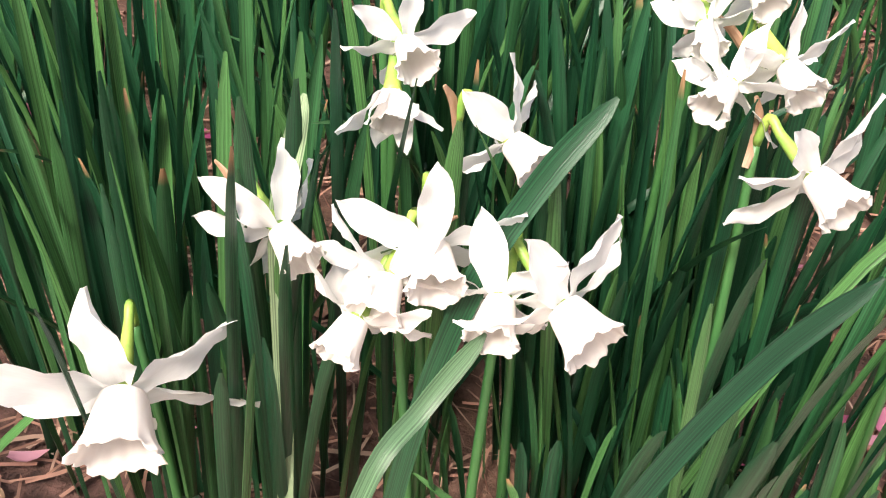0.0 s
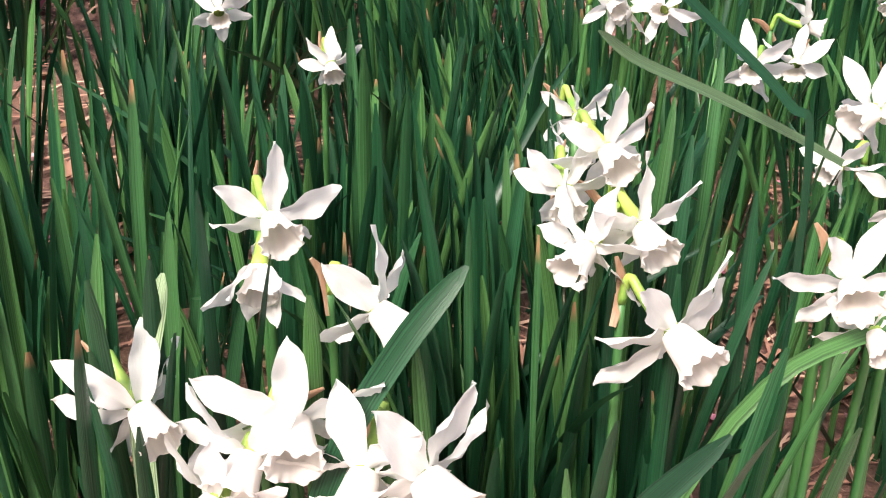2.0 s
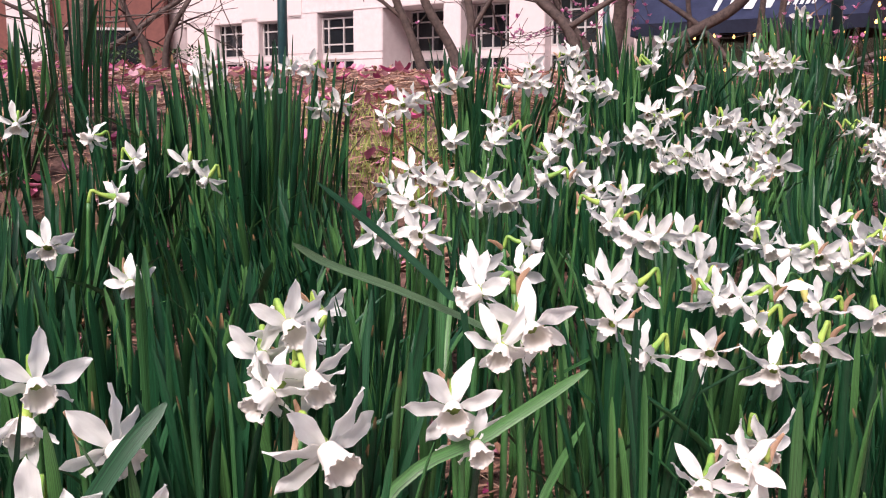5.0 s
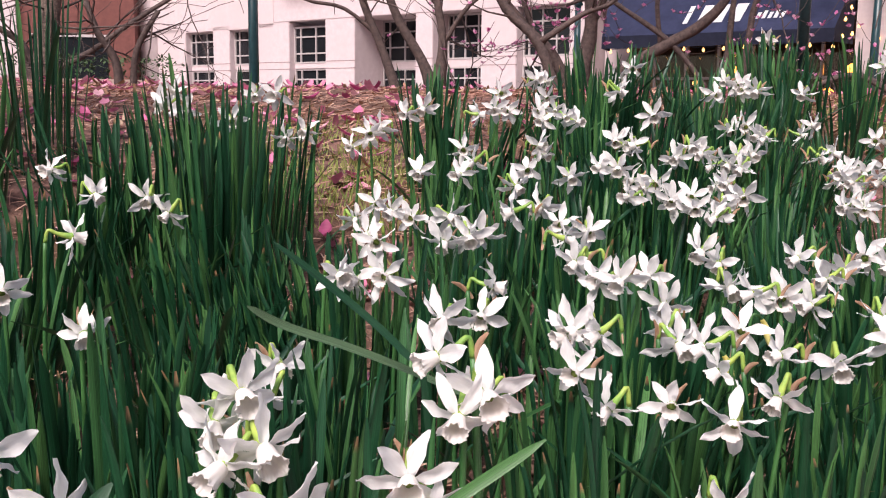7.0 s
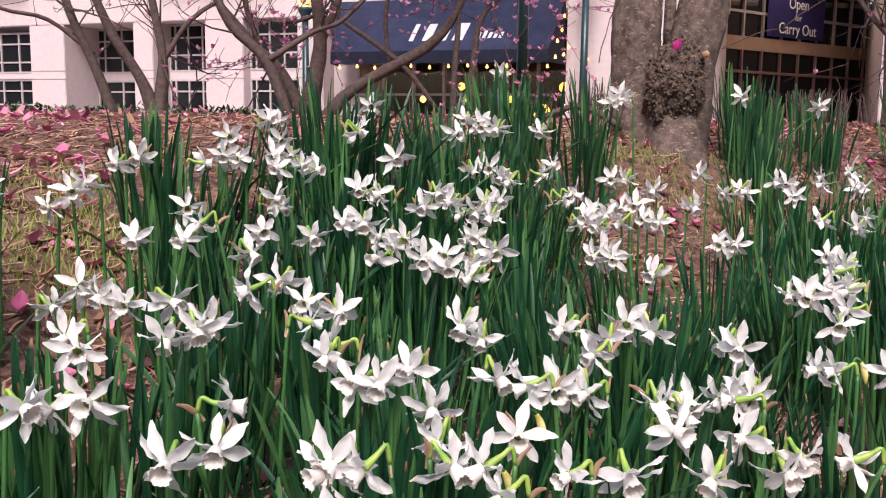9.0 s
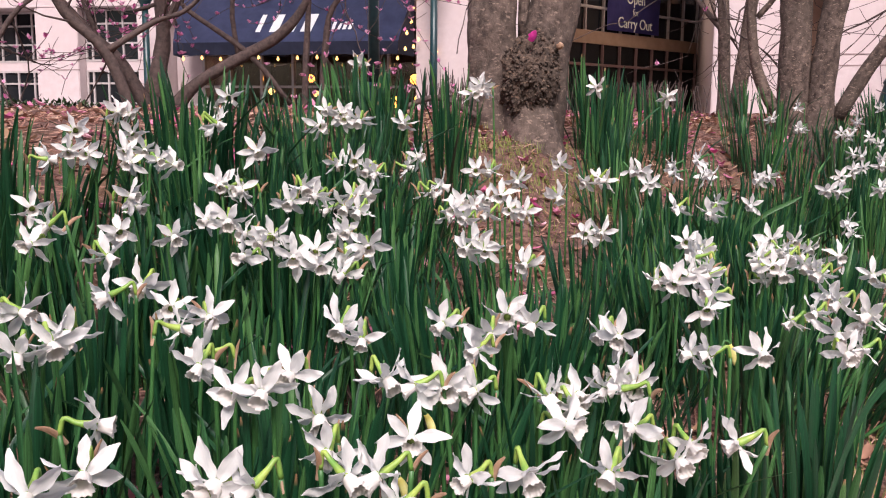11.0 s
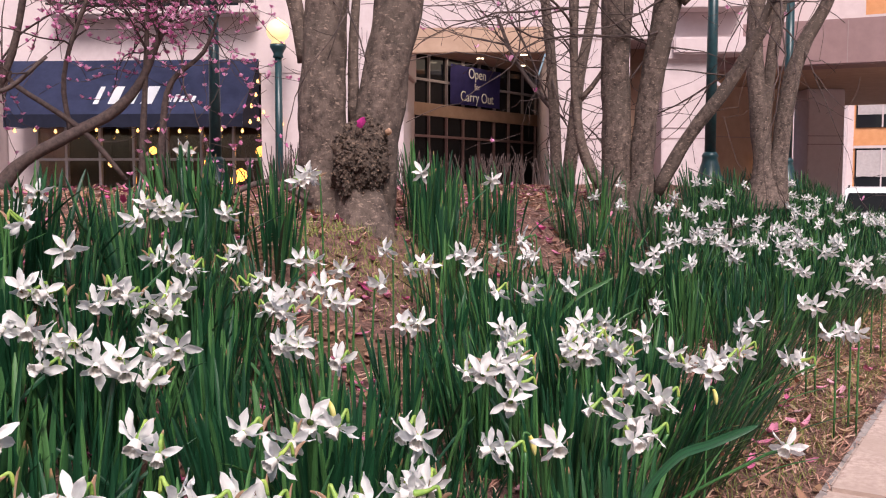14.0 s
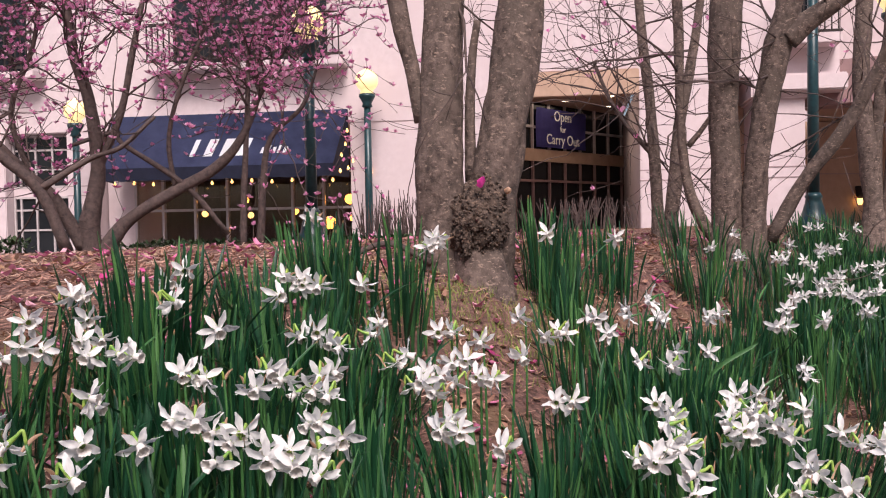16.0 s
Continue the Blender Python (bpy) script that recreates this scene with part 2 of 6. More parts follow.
GLOBE = glow("lit_lamp_globe", (1.0, 0.78, 0.36), 0.62)
BULB = glow("warm_bulb", (1.0, 0.52, 0.14), 2.6)
PENDANT = glow("orange_pendant", (1.0, 0.36, 0.05), 4.5)
DOWNLIGHT = glow("soffit_downlight", (1.0, 0.82, 0.55), 2.5)


# ---- helpers for things and parts ----
def link(name, bm, material, parent=None, label="", m=None, smooth=False):
    me = bpy.data.meshes.new(name)
    bm.to_mesh(me)
    bm.free()
    return place(name, me, material, parent, label, m, smooth)


def place(name, me, material, parent=None, label="", m=None, smooth=False):
    if material is not None and not me.materials:
        me.materials.append(material)
    if smooth:
        me.polygons.foreach_set("use_smooth", [True] * len(me.polygons))
    ob = new(name, me)
    if m is not None:
        ob.matrix_basis = m
    if parent is not None:
        ob.parent = parent
    if label:
        tagged(ob, label)
    return ob


def part(name, bm, material, parent, label="", m=None, smooth=False):
    return link(name, bm, material, parent, label, m, smooth)


def thing(name, m, label, category, group="", kind=""):
    ob = new(name)
    ob.empty_display_size = 0.1
    ob.matrix_basis = m
    return tagged(ob, label, category, group, kind)


def add_box(bm, x0, x1, y0, y1, z0, z1, bevel=0.0):
    r = bmesh.ops.create_cube(bm, size=1.0)
    for v in r["verts"]:
        v.co = Vector(((x0 + x1) / 2 + v.co.x * (x1 - x0), (y0 + y1) / 2 + v.co.y * (y1 - y0), (z0 + z1) / 2 + v.co.z * (z1 - z0)))
    if bevel:
        ed = list({e for v in r["verts"] for e in v.link_edges})
        bmesh.ops.bevel(bm, geom=ed, offset=bevel, segments=2, affect='EDGES')
    return bm


def box(*a, bevel=0.0):
    return add_box(bmesh.new(), *a, bevel=bevel)


def lathe(profile, n=20):
    """A turned body from (radius, height) pairs."""
    bm = bmesh.new()
    rings = []
    for r, z in profile:
        rings.append([bm.verts.new((r * math.cos(2 * math.pi * k / n), r * math.sin(2 * math.pi * k / n), z)) for k in range(n)])
    for a, b in zip(rings, rings[1:]):
        for k in range(n):
            bm.faces.new((a[k], a[(k + 1) % n], b[(k + 1) % n], b[k]))
    bm.faces.new(rings[0][::-1])
    bm.faces.new(rings[-1])
    return bm


def smooth_path(pts, per=5):
    """Catmull-Rom through (x, y, z, radius) rows."""
    p = [np.array(q, float) for q in pts]
    p = [2 * p[0] - p[1]] + p + [2 * p[-1] - p[-2]]
    out = []
    for i in range(1, len(p) - 2):
        for k in range(per):
            t = k / per
            a, b, c, d = p[i - 1], p[i], p[i + 1], p[i + 2]
            out.append(0.5 * (2 * b + (c - a) * t + (2 * a - 5 * b + 4 * c - d) * t * t + (3 * b - a - 3 * c + d) * t ** 3))
    out.append(p[-2])
    return out


def tube(bm, pts, n=10, rough=0.0, seed=0.0):
    """A tapered tube along (x, y, z, radius) points, its skin made uneven."""
    rings = []
    up = Vector((0.13, 0.97, 0.21))
    for i, q in enumerate(pts):
        a = Vector(pts[max(i - 1, 0)][:3])
        b = Vector(pts[min(i + 1, len(pts) - 1)][:3])
        d = (b - a).normalized() if (b - a).length > 1e-9 else Vector((0, 0, 1))
        u = d.cross(up).normalized()
        w = d.cross(u)
        ring = []
        for k in range(n):
            an = 2 * math.pi * k / n
            o = u * math.cos(an) + w * math.sin(an)
            r = q[3]
            if rough:
                r *= 1 + rough * noise.noise(Vector((o.x * 1.7 + seed, o.y * 1.7, q[2] * 6 + o.z))) + 0.4 * rough * noise.noise(Vector((o.x * 5 + seed, o.y * 5, q[2] * 22)))
            ring.append(bm.verts.new(Vector(q[:3]) + o * r))
        rings.append(ring)
    for a, b in zip(rings, rings[1:]):
        for k in range(n):
            bm.faces.new((a[k], a[(k + 1) % n], b[(k + 1) % n], b[k]))
    bm.faces.new(rings[0][::-1])
    bm.faces.new(rings[-1])
    return bm


def cloud(name, verts, faces, material, uvs=None, parent=None):
    """One mesh out of many loose pieces."""
    me = bpy.data.meshes.new(name)
    me.from_pydata(verts, [], faces)
    me.materials.append(material)
    if uvs is not None:
        layer = me.uv_layers.new(name="UVMap")
        idx = np.empty(len(me.loops), dtype=np.int32)
        me.loops.foreach_get("vertex_index", idx)
        layer.data.foreach_set("uv", np.asarray(uvs, dtype=np.float32)[idx].ravel())
    me.polygons.foreach_set("use_smooth", [True] * len(me.polygons))
    ob = new(name, me)
    if parent is not None:
        ob.parent = parent
    return ob


# ---- ground: one sheet, a raised bed behind a stone edge, falling to the street beyond ----
EDGE_AT, EDGE_DIR, EDGE_IN = (2.7, 1.6), (0.917, 0.399), (-0.399, 0.917)
PROFILE_D = (-60, -0.34, -0.30, 0.0, 0.5, 1.0, 1.5, 2.0, 3.0, 4.5, 6.0, 8.0, 10.0, 60)
PROFILE_Z = (-0.50, -0.50, -0.10, -0.07, 0.0, 0.09, 0.27, 0.49, 0.62, 0.66, 0.58, -0.30, -1.15, -1.15)


def inward(x, y):
    return EDGE_IN[0] * (x - EDGE_AT[0]) + EDGE_IN[1] * (y - EDGE_AT[1])


def along(x, y):
    return EDGE_DIR[0] * (x - EDGE_AT[0]) + EDGE_DIR[1] * (y - EDGE_AT[1])


def ground_z(x, y):
    d = inward(x, y)
    fall = min(1.0, max(0.0, (along(x, y) - 9.8) / 2.2))
    z = float(np.interp(d, PROFILE_D, PROFILE_Z))
    # the bank is steeper along the row of trees
    z += float(np.interp(d, (1.2, 1.5, 1.75, 2.0, 3.0, 4.5), (0, 0.04, 0.14, 0.10, 0.02, 0)) * np.interp(along(x, y), (-2.2, -0.6), (0, 1)))
    if -0.02 < d < 8:
        z += 0.022 * noise.noise(Vector((x * 2.2, y * 2.2, 0.3))) + 0.010 * noise.noise(Vector((x * 9, y * 9, 1.7)))
    if fall and d > -0.2:
        z = z * (1 - fall) - 1.15 * fall
    return z


def plan(a, d):
    return (EDGE_AT[0] + EDGE_DIR[0] * a + EDGE_IN[0] * d, EDGE_AT[1] + EDGE_DIR[1] * a + EDGE_IN[1] * d)


def build_ground():
    a_s = list(np.unique(np.concatenate([np.linspace(-900, -40, 8), np.linspace(-40, -6, 24), np.arange(-6, 9, 0.08), np.linspace(9, 60, 100), np.linspace(60, 900, 8)])))
    d_s = list(np.unique(np.concatenate([np.linspace(-900, -20, 6), np.linspace(-20, -0.34, 12), [-0.30], np.arange(0, 3.2, 0.06), np.arange(3.2, 10.2, 0.2), np.linspace(10.2, 60, 20), np.linspace(60, 900, 6)])))
    verts, faces = [], []
    for d in d_s:
        for a in a_s:
            x, y = plan(a, d)
            verts.append((x, y, ground_z(x, y)))
    n = len(a_s)
    for j in range(len(d_s) - 1):
        for i in range(n - 1):
            k = j * n + i
            faces.append((k, k + 1, k + n + 1, k + n))
    me = bpy.data.meshes.new("ground")
    me.from_pydata(verts, [], faces)
    me.materials.append(SOIL)
    me.materials.append(PAVE)
    mi = []
    for j in range(len(d_s) - 1):
        bed = -0.2 < d_s[j] < 8.0
        mi += [0 if bed else 1] * (n - 1)
    me.polygons.foreach_set("material_index", mi)
    me.polygons.foreach_set("use_smooth", [True] * len(me.polygons))
    tagged(new("ground", me), "brown mulched bed of fallen needles and soil", "ground", kind="structure")


build_ground()


def build_edge():
    e = thing("planter_edge", Matrix.Translation((EDGE_AT[0], EDGE_AT[1], 0)) @ pose(0, 0, 0, 0, 0, math.degrees(math.atan2(EDGE_DIR[1], EDGE_DIR[0]))),
              "pale pinkish stone coping along the edge of the raised bed", "planter edge", kind="structure")
    bm = box(0.006, 1.194, -0.33, -0.015, -0.16, -0.055, bevel=0.012)
    me = bpy.data.meshes.new("coping_stone")
    bm.to_mesh(me)
    bm.free()
    for k in range(-6, 14):
        place("coping_stone", me, STONE, e, m=pose(k * 1.2 - 0.35, 0, 0))
    part("edge_wall", box(-7.4, 16, -0.31, -0.04, -0.6, -0.162), STONE, e)


build_edge()

# ---- leaves ----
rng = np.random.default_rng(7)


def blade(base, h, w, az, lean, curl, twist, seg=9):
    """A strap leaf with a shallow channel and a rounded tip. Returns vertices, faces and uv."""
    v = np.linspace(0, 1, seg + 1)
    v = 1 - (1 - v) ** 1.25
    dx, dy = math.cos(az), math.sin(az)
    out = h * (lean * v + curl * v ** 3)
    up = h * (v - 0.5 * abs(curl) * v ** 3 - 0.22 * lean * lean * v)
    cx, cy, cz = base[0] + dx * out, base[1] + dy * out, base[2] + up
    prof = np.where(v < 0.80, 0.80 + 0.20 * np.sin(np.clip(v / 0.55, 0, 1) * math.pi / 2), np.sqrt(np.clip(1 - ((v - 0.80) / 0.205) ** 2, 0.01, 1)))
    half = 0.5 * w * prof
    an = az + math.pi / 2 + twist * (v - 0.3)
    sx, sy = np.cos(an), np.sin(an)
    nx, ny = -np.sin(an), np.cos(an)
    deep = 0.46 * half
    P = np.empty((seg + 1, 3, 3))
    for k, s in enumerate((-1, 0, 1)):
        o = deep if s else -deep * 0.2
        P[:, k, 0] = cx + s * sx * half + nx * o
        P[:, k, 1] = cy + s * sy * half + ny * o
        P[:, k, 2] = cz
    uv = np.empty((seg + 1, 3, 2))
    uv[:, :, 0] = np.array([0.0, 0.5, 1.0])
    uv[:, :, 1] = v[:, None]
    fs = []
    for i in range(seg):
        for k in range(2):
            a = i * 3 + k
            fs.append((a, a + 1, a + 4, a + 3))
    return P.reshape(-1, 3), fs, uv.reshape(-1, 2)


class Heap:
    """Collects loose pieces for one mesh."""
    def __init__(self):
        self.v, self.f, self.u, self.n = [], [], [], 0

    def add(self, v, f, u=None):
        self.v.append(np.asarray(v))
        self.f += [tuple(i + self.n for i in q) for q in f]
        if u is not None:
            self.u.append(u)
        self.n += len(v)

    def make(self, name, material, parent=None):
        return cloud(name, np.concatenate(self.v).tolist(), self.f, material, np.concatenate(self.u) if self.u else None, parent)


# bare patches of litter: x, y, half-width across the bed edge, half-depth into the bed
GAPS = [(2.16, 3.40, 0.30, 0.16), (1.97, 3.00, 0.15, 0.24), (1.80, 2.72, 0.135, 0.26), (1.62, 2.46, 0.135, 0.22), (1.47, 2.25, 0.15, 0.16), (1.34, 2.12, 0.13, 0.11), (1.26, 1.80, 0.08, 0.12), (0.90, 1.90, 0.07, 0.20), (0.95, 2.15, 0.05, 0.15),
        (0.72, 1.62, 0.07, 0.10), (2.0, 2.3, 0.08, 0.10), (0.86, 1.33, 0.08, 0.10), (2.75, 3.25, 0.25, 0.20),
        (-0.02, 1.62, 0.11, 0.30), (-0.07, 2.1, 0.17, 0.40), (0.06, 1.08, 0.05, 0.10), (0.27, 0.63, 0.09, 0.12), (0.19, 0.96, 0.06, 0.08), (-0.28, 1.02, 0.05, 0.18), (-0.20, 0.72, 0.04, 0.06), (-0.48, 0.98, 0.08, 0.12), (-0.60, 1.42, 0.10, 0.20), (-0.17, 0.30, 0.16, 0.08), (-0.05, 0.35, 0.10, 0.06), (-0.27, 0.34, 0.13, 0.09), (3.2, 3.3, 0.4, 0.2)]


def bare(x, y):
    for gx, gy, ra, rd in GAPS:
        da = EDGE_DIR[0] * (x - gx) + EDGE_DIR[1] * (y - gy)
        di = EDGE_IN[0] * (x - gx) + EDGE_IN[1] * (y - gy)
        if (da / ra) ** 2 + (di / rd) ** 2 < 1:
            return True
    return False


def bed_depth(a):
    """How far the planting reaches in from the stone edge."""
    return float(np.interp(a, (-4, -2.6, -2.2, -1.8, -0.5, -0.2, 0.4, 1.2, 2.4, 4, 9), (1.2, 1.25, 1.45, 1.74, 1.72, 1.50, 1.40, 1.35, 1.5, 1.65, 1.75)))


def bed_front(a):
    return float(np.interp(a, (-4, -1.6, -1.2, -0.6, 0.3, 9), (0.02, 0.06, 0.14, 0.22, 0.27, 0.33)))


def tuft_blades(x, y, n, tall, spread=0.045, flop=1.0, broad=1.0, fan=None):
    """Leaves of one bulb cluster as (base, height, width, azimuth, lean, curl, twist). fan: the way (dx, dy) out of its clump."""
    out = []
    for _ in range(n):
        az = rng.uniform(0, 2 * math.pi)
        r = spread * math.sqrt(rng.uniform(0, 1))
        bx, by = x + r * math.cos(az), y + r * math.sin(az)
        h = tall * rng.uniform(0.66, 1.12)
        lean = flop * (0.02 + 0.20 * (r / spread) ** 1.5 * rng.uniform(0.2, 1.3))
        curl = rng.uniform(-0.02, 0.09) * flop
        az += rng.normal(0, 0.35)
        if fan:
            ox, oy = lean * math.cos(az) + fan[0], lean * math.sin(az) + fan[1]
            lean, az = math.hypot(ox, oy), math.atan2(oy, ox)
        if rng.uniform() < 0.07 * flop:
            lean += rng.uniform(0.25, 0.55)
            curl += rng.uniform(0.1, 0.3)
        out.append(((bx, by, ground_z(bx, by) - 0.01), h, broad * rng.uniform(0.0068, 0.0124), az, lean, curl, rng.normal(0, 0.9)))
    return out


def own_leaves(name, specs, label, group):
    """A cluster whose leaves are parts of their own."""
    x, y = specs[0][0][0], specs[0][0][1]
    o = Vector((x, y, ground_z(x, y)))
    c = thing(name, Matrix.Translation(o), label, "daffodil leaves", group)
    for s in specs:
        v, f, u = blade((s[0][0] - o.x, s[0][1] - o.y, s[0][2] - o.z), *s[1:], seg=12)
        me = bpy.data.meshes.new("leaf")
        me.from_pydata(v.tolist(), [], f)
        layer = me.uv_layers.new(name="UVMap")
        idx = np.empty(len(me.loops), dtype=np.int32)
        me.loops.foreach_get("vertex_index", idx)
        layer.data.foreach_set("uv", u.astype(np.float32)[idx].ravel())
        place("leaf", me, LEAF, c, smooth=True)
    return c


def plant_bed():
    heap, front = Heap(), Heap()
    near = 0
    step = 0.135
    for a in np.arange(-4.2, 8.6, step):
        for d in np.arange(0.02, 1.9, step):
            aa, di = a + rng.uniform(-0.4, 0.4) * step, d + rng.uniform(-0.4, 0.4) * step
            x, y = plan(aa, di)
            keep = rng.uniform()
            if not bed_front(aa) < di < bed_depth(aa) + (0.45 if keep > 0.72 else 0) or bare(x, y):
                continue
            if -0.37 < x < -0.12 and y < 0.43:
                continue
            low = 0.48 if -0.12 <= x < 0.10 and y < 0.475 else 0.62 if -0.40 < x < -0.10 and y < 0.50 else 1.0
            if x < -0.30 and y > 0.95 and keep < 0.55:
                continue
            if keep < 0.08:
                continue
            fan = None
            if y > 0.95:
                gaps, heart = noise.voronoi(Vector((x / 0.40, y / 0.40, 0.0)))
                if gaps[1] - gaps[0] < 0.11:
                    continue
                fan = (0.55 * (x - 0.40 * heart[0].x), 0.55 * (y - 0.40 * heart[0].y))
            if aa > -1.2 and di < bed_front(aa) + 0.16:
                fan = (-0.30 * EDGE_IN[0], -0.30 * EDGE_IN[1])
            far = math.hypot(x, y) > 3.2
            tall = 0.312 + 0.030 * noise.noise(Vector((x * 3, y * 3, 5)))
            if x > -0.45 and y < 0.85 and x < 0.5:
                tall *= 1.16
            tall *= low
            near_row = y < 0.9
            n = int(rng.integers(18, 25)) if far else int(rng.integers(22, 29)) if near_row else int(rng.integers(36, 46))
            specs = tuft_blades(x, y, n, tall, 0.066, broad=0.92 if near_row else 1.0, fan=fan)
            if near < 300 and -0.12 < x < 0.50 and 0.30 < y < 0.76:
                own_leaves("daffodil_leaf_cluster", specs, "upright blue-green strap leaves of a daffodil cluster in the bed", "leaf clusters of the bed")
                near += n
                continue
            for s in specs:
                (heap if y > 1.0 else front).add(*blade(*s, seg=6 if far else 8))
    # low young leaves among the nearest stems, taller ones behind them
    for x, y, n, tall in ((0.0, 0.47, 16, 0.19), (0.06, 0.46, 16, 0.18), (0.12, 0.48, 16, 0.20), (0.03, 0.52, 18, 0.22), (0.09, 0.53, 16, 0.22), (0.16, 0.54, 16, 0.22), (0.20, 0.50, 14, 0.20),
                          (0.0, 0.58, 20, 0.35), (0.06, 0.61, 22, 0.36), (0.13, 0.61, 22, 0.36), (0.19, 0.60, 18, 0.34), (-0.22, 0.46, 20, 0.34), (-0.28, 0.50, 20, 0.36), (-0.17, 0.50, 18, 0.36)):
        for s in tuft_blades(x, y, n, tall, 0.055, 0.8, 0.9):
            front.add(*blade(*s, seg=9))
    ob = front.make("daffodil_leaves", LEAVES)
    tagged(ob, "green strap leaves at the front of the bed", "daffodil leaves", kind="stuff")
    ob = heap.make("daffodil_leaves", LEAVES)
    tagged(ob, "dense upright green strap leaves of the daffodil bed", "daffodil leaves", kind="stuff")


plant_bed()


def lone_clump(x, y, r, n, tall, label):
    """A clump that stands apart from the bed."""
    own_leaves("daffodil_clump", tuft_blades(x, y, n, tall, r, 0.6), label, "clumps standing apart")


lone_clump(1.31, 2.99, 0.12, 105, 0.27, "tall dense clump of daffodil leaves beside the twin trunk")
lone_clump(2.42, 3.29, 0.11, 130, 0.37, "round clump of daffodil leaves growing by the trunk")
lone_clump(-0.22, 1.86, 0.17, 140, 0.38, "tall clump of daffodil leaves rising from the litter")
lone_clump(-0.20, 1.62, 0.14, 80, 0.42, "green clump of daffodil leaves in the litter")
lone_clump(-1.25, 2.35, 0.14, 36, 0.40, "sparse clump of daffodil leaves in the litter")
lone_clump(-0.72, 2.10, 0.09, 34, 0.40, "sparse clump of daffodil leaves in the litter")
lone_clump(2.9, 3.55, 0.16, 50, 0.30, "low clump of daffodil leaves between the trees")


def strap_leaf(rows, width, label, material=None):
    """A single long leaf that lies across its neighbours, through the given points from its foot to its tip."""
    pts = smooth_path([(*r, 0) for r in rows], 6)
    n = len(pts)
    vs, fs, us = [], [], []
    for i, q in enumerate(pts):
        a, b = Vector(pts[max(i - 1, 0)][:3]), Vector(pts[min(i + 1, n - 1)][:3])
        d = (b - a).normalized()
        s = d.cross(Vector((0.15, -0.9, 0.42))).normalized()
        nn = s.cross(d)
        t = i / (n - 1)
        hw = 0.5 * width * (0.75 + 0.25 * min(1, t * 2)) * (1 if t < 0.8 else math.sqrt(max(0.01, 1 - ((t - 0.8) / 0.203) ** 2)))
        for k in (-1, 0, 1):
            vs.append(Vector(q[:3]) + s * hw * k + nn * (0.25 * hw * abs(k)))
            us.append((0.5 + 0.5 * k, t * 0.9))
    for i in range(n - 1):
        for k in range(2):
            a = i * 3 + k
            fs.append((a, a + 1, a + 4, a + 3))
    ob = cloud("daffodil_leaf", [tuple(v) for v in vs], fs, material or LEAF, us)
    tagged(ob, label, "daffodil leaf", "long leaves lying across the bed")


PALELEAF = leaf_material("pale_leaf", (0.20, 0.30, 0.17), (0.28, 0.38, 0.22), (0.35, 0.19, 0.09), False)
strap_leaf([(-0.10, 0.415, -0.06), (-0.072, 0.43, 0.12), (-0.045, 0.444, 0.225), (-0.015, 0.465, 0.284), (0.016, 0.485, 0.324)], 0.0140, "broad green daffodil leaf slanting across the flowers")
strap_leaf([(0.00, 0.35, -0.06), (0.02, 0.37, 0.06), (0.053, 0.39, 0.154), (0.098, 0.411, 0.231), (0.142, 0.427, 0.278)], 0.0135, "long pale green daffodil leaf slanting over the litter")
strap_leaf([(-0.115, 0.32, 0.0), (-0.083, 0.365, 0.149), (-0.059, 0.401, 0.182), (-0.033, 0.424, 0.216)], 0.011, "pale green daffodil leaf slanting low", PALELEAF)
strap_leaf([(0.06, 0.45, 0.02), (0.16, 0.505, 0.235), (0.245, 0.544, 0.284), (0.321, 0.573, 0.326)], 0.0095, "green daffodil leaf bent low under a flower")
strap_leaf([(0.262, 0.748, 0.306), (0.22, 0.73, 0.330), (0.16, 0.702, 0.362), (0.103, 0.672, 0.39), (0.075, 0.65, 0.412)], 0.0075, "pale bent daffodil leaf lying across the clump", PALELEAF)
strap_leaf([(0.24, 0.70, 0.05), (0.225, 0.70, 0.32), (0.205, 0.698, 0.361), (0.147, 0.702, 0.413), (0.09, 0.692, 0.461)], 0.0070, "grey-green daffodil leaf slanting over the clump")
strap_leaf([(1.18, 1.02, 0.02), (1.24, 1.00, 0.24), (1.307, 0.989, 0.316), (1.381, 0.979, 0.332), (1.459, 0.959, 0.352)], 0.013, "green daffodil leaf leaning out over the edge")
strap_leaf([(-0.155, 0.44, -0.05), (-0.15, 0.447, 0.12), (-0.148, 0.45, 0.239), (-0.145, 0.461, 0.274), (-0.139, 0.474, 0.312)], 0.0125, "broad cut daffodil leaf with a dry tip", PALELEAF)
strap_leaf([(0.98, 1.75, 0.08), (1.10, 1.68, 0.20), (1.26, 1.66, 0.25)], 0.011, "daffodil leaf arching over bare litter")
strap_leaf([(2.05, 2.25, 0.1), (2.18, 2.2, 0.33), (2.34, 2.16, 0.42)], 0.012, "daffodil leaf leaning over its neighbours")

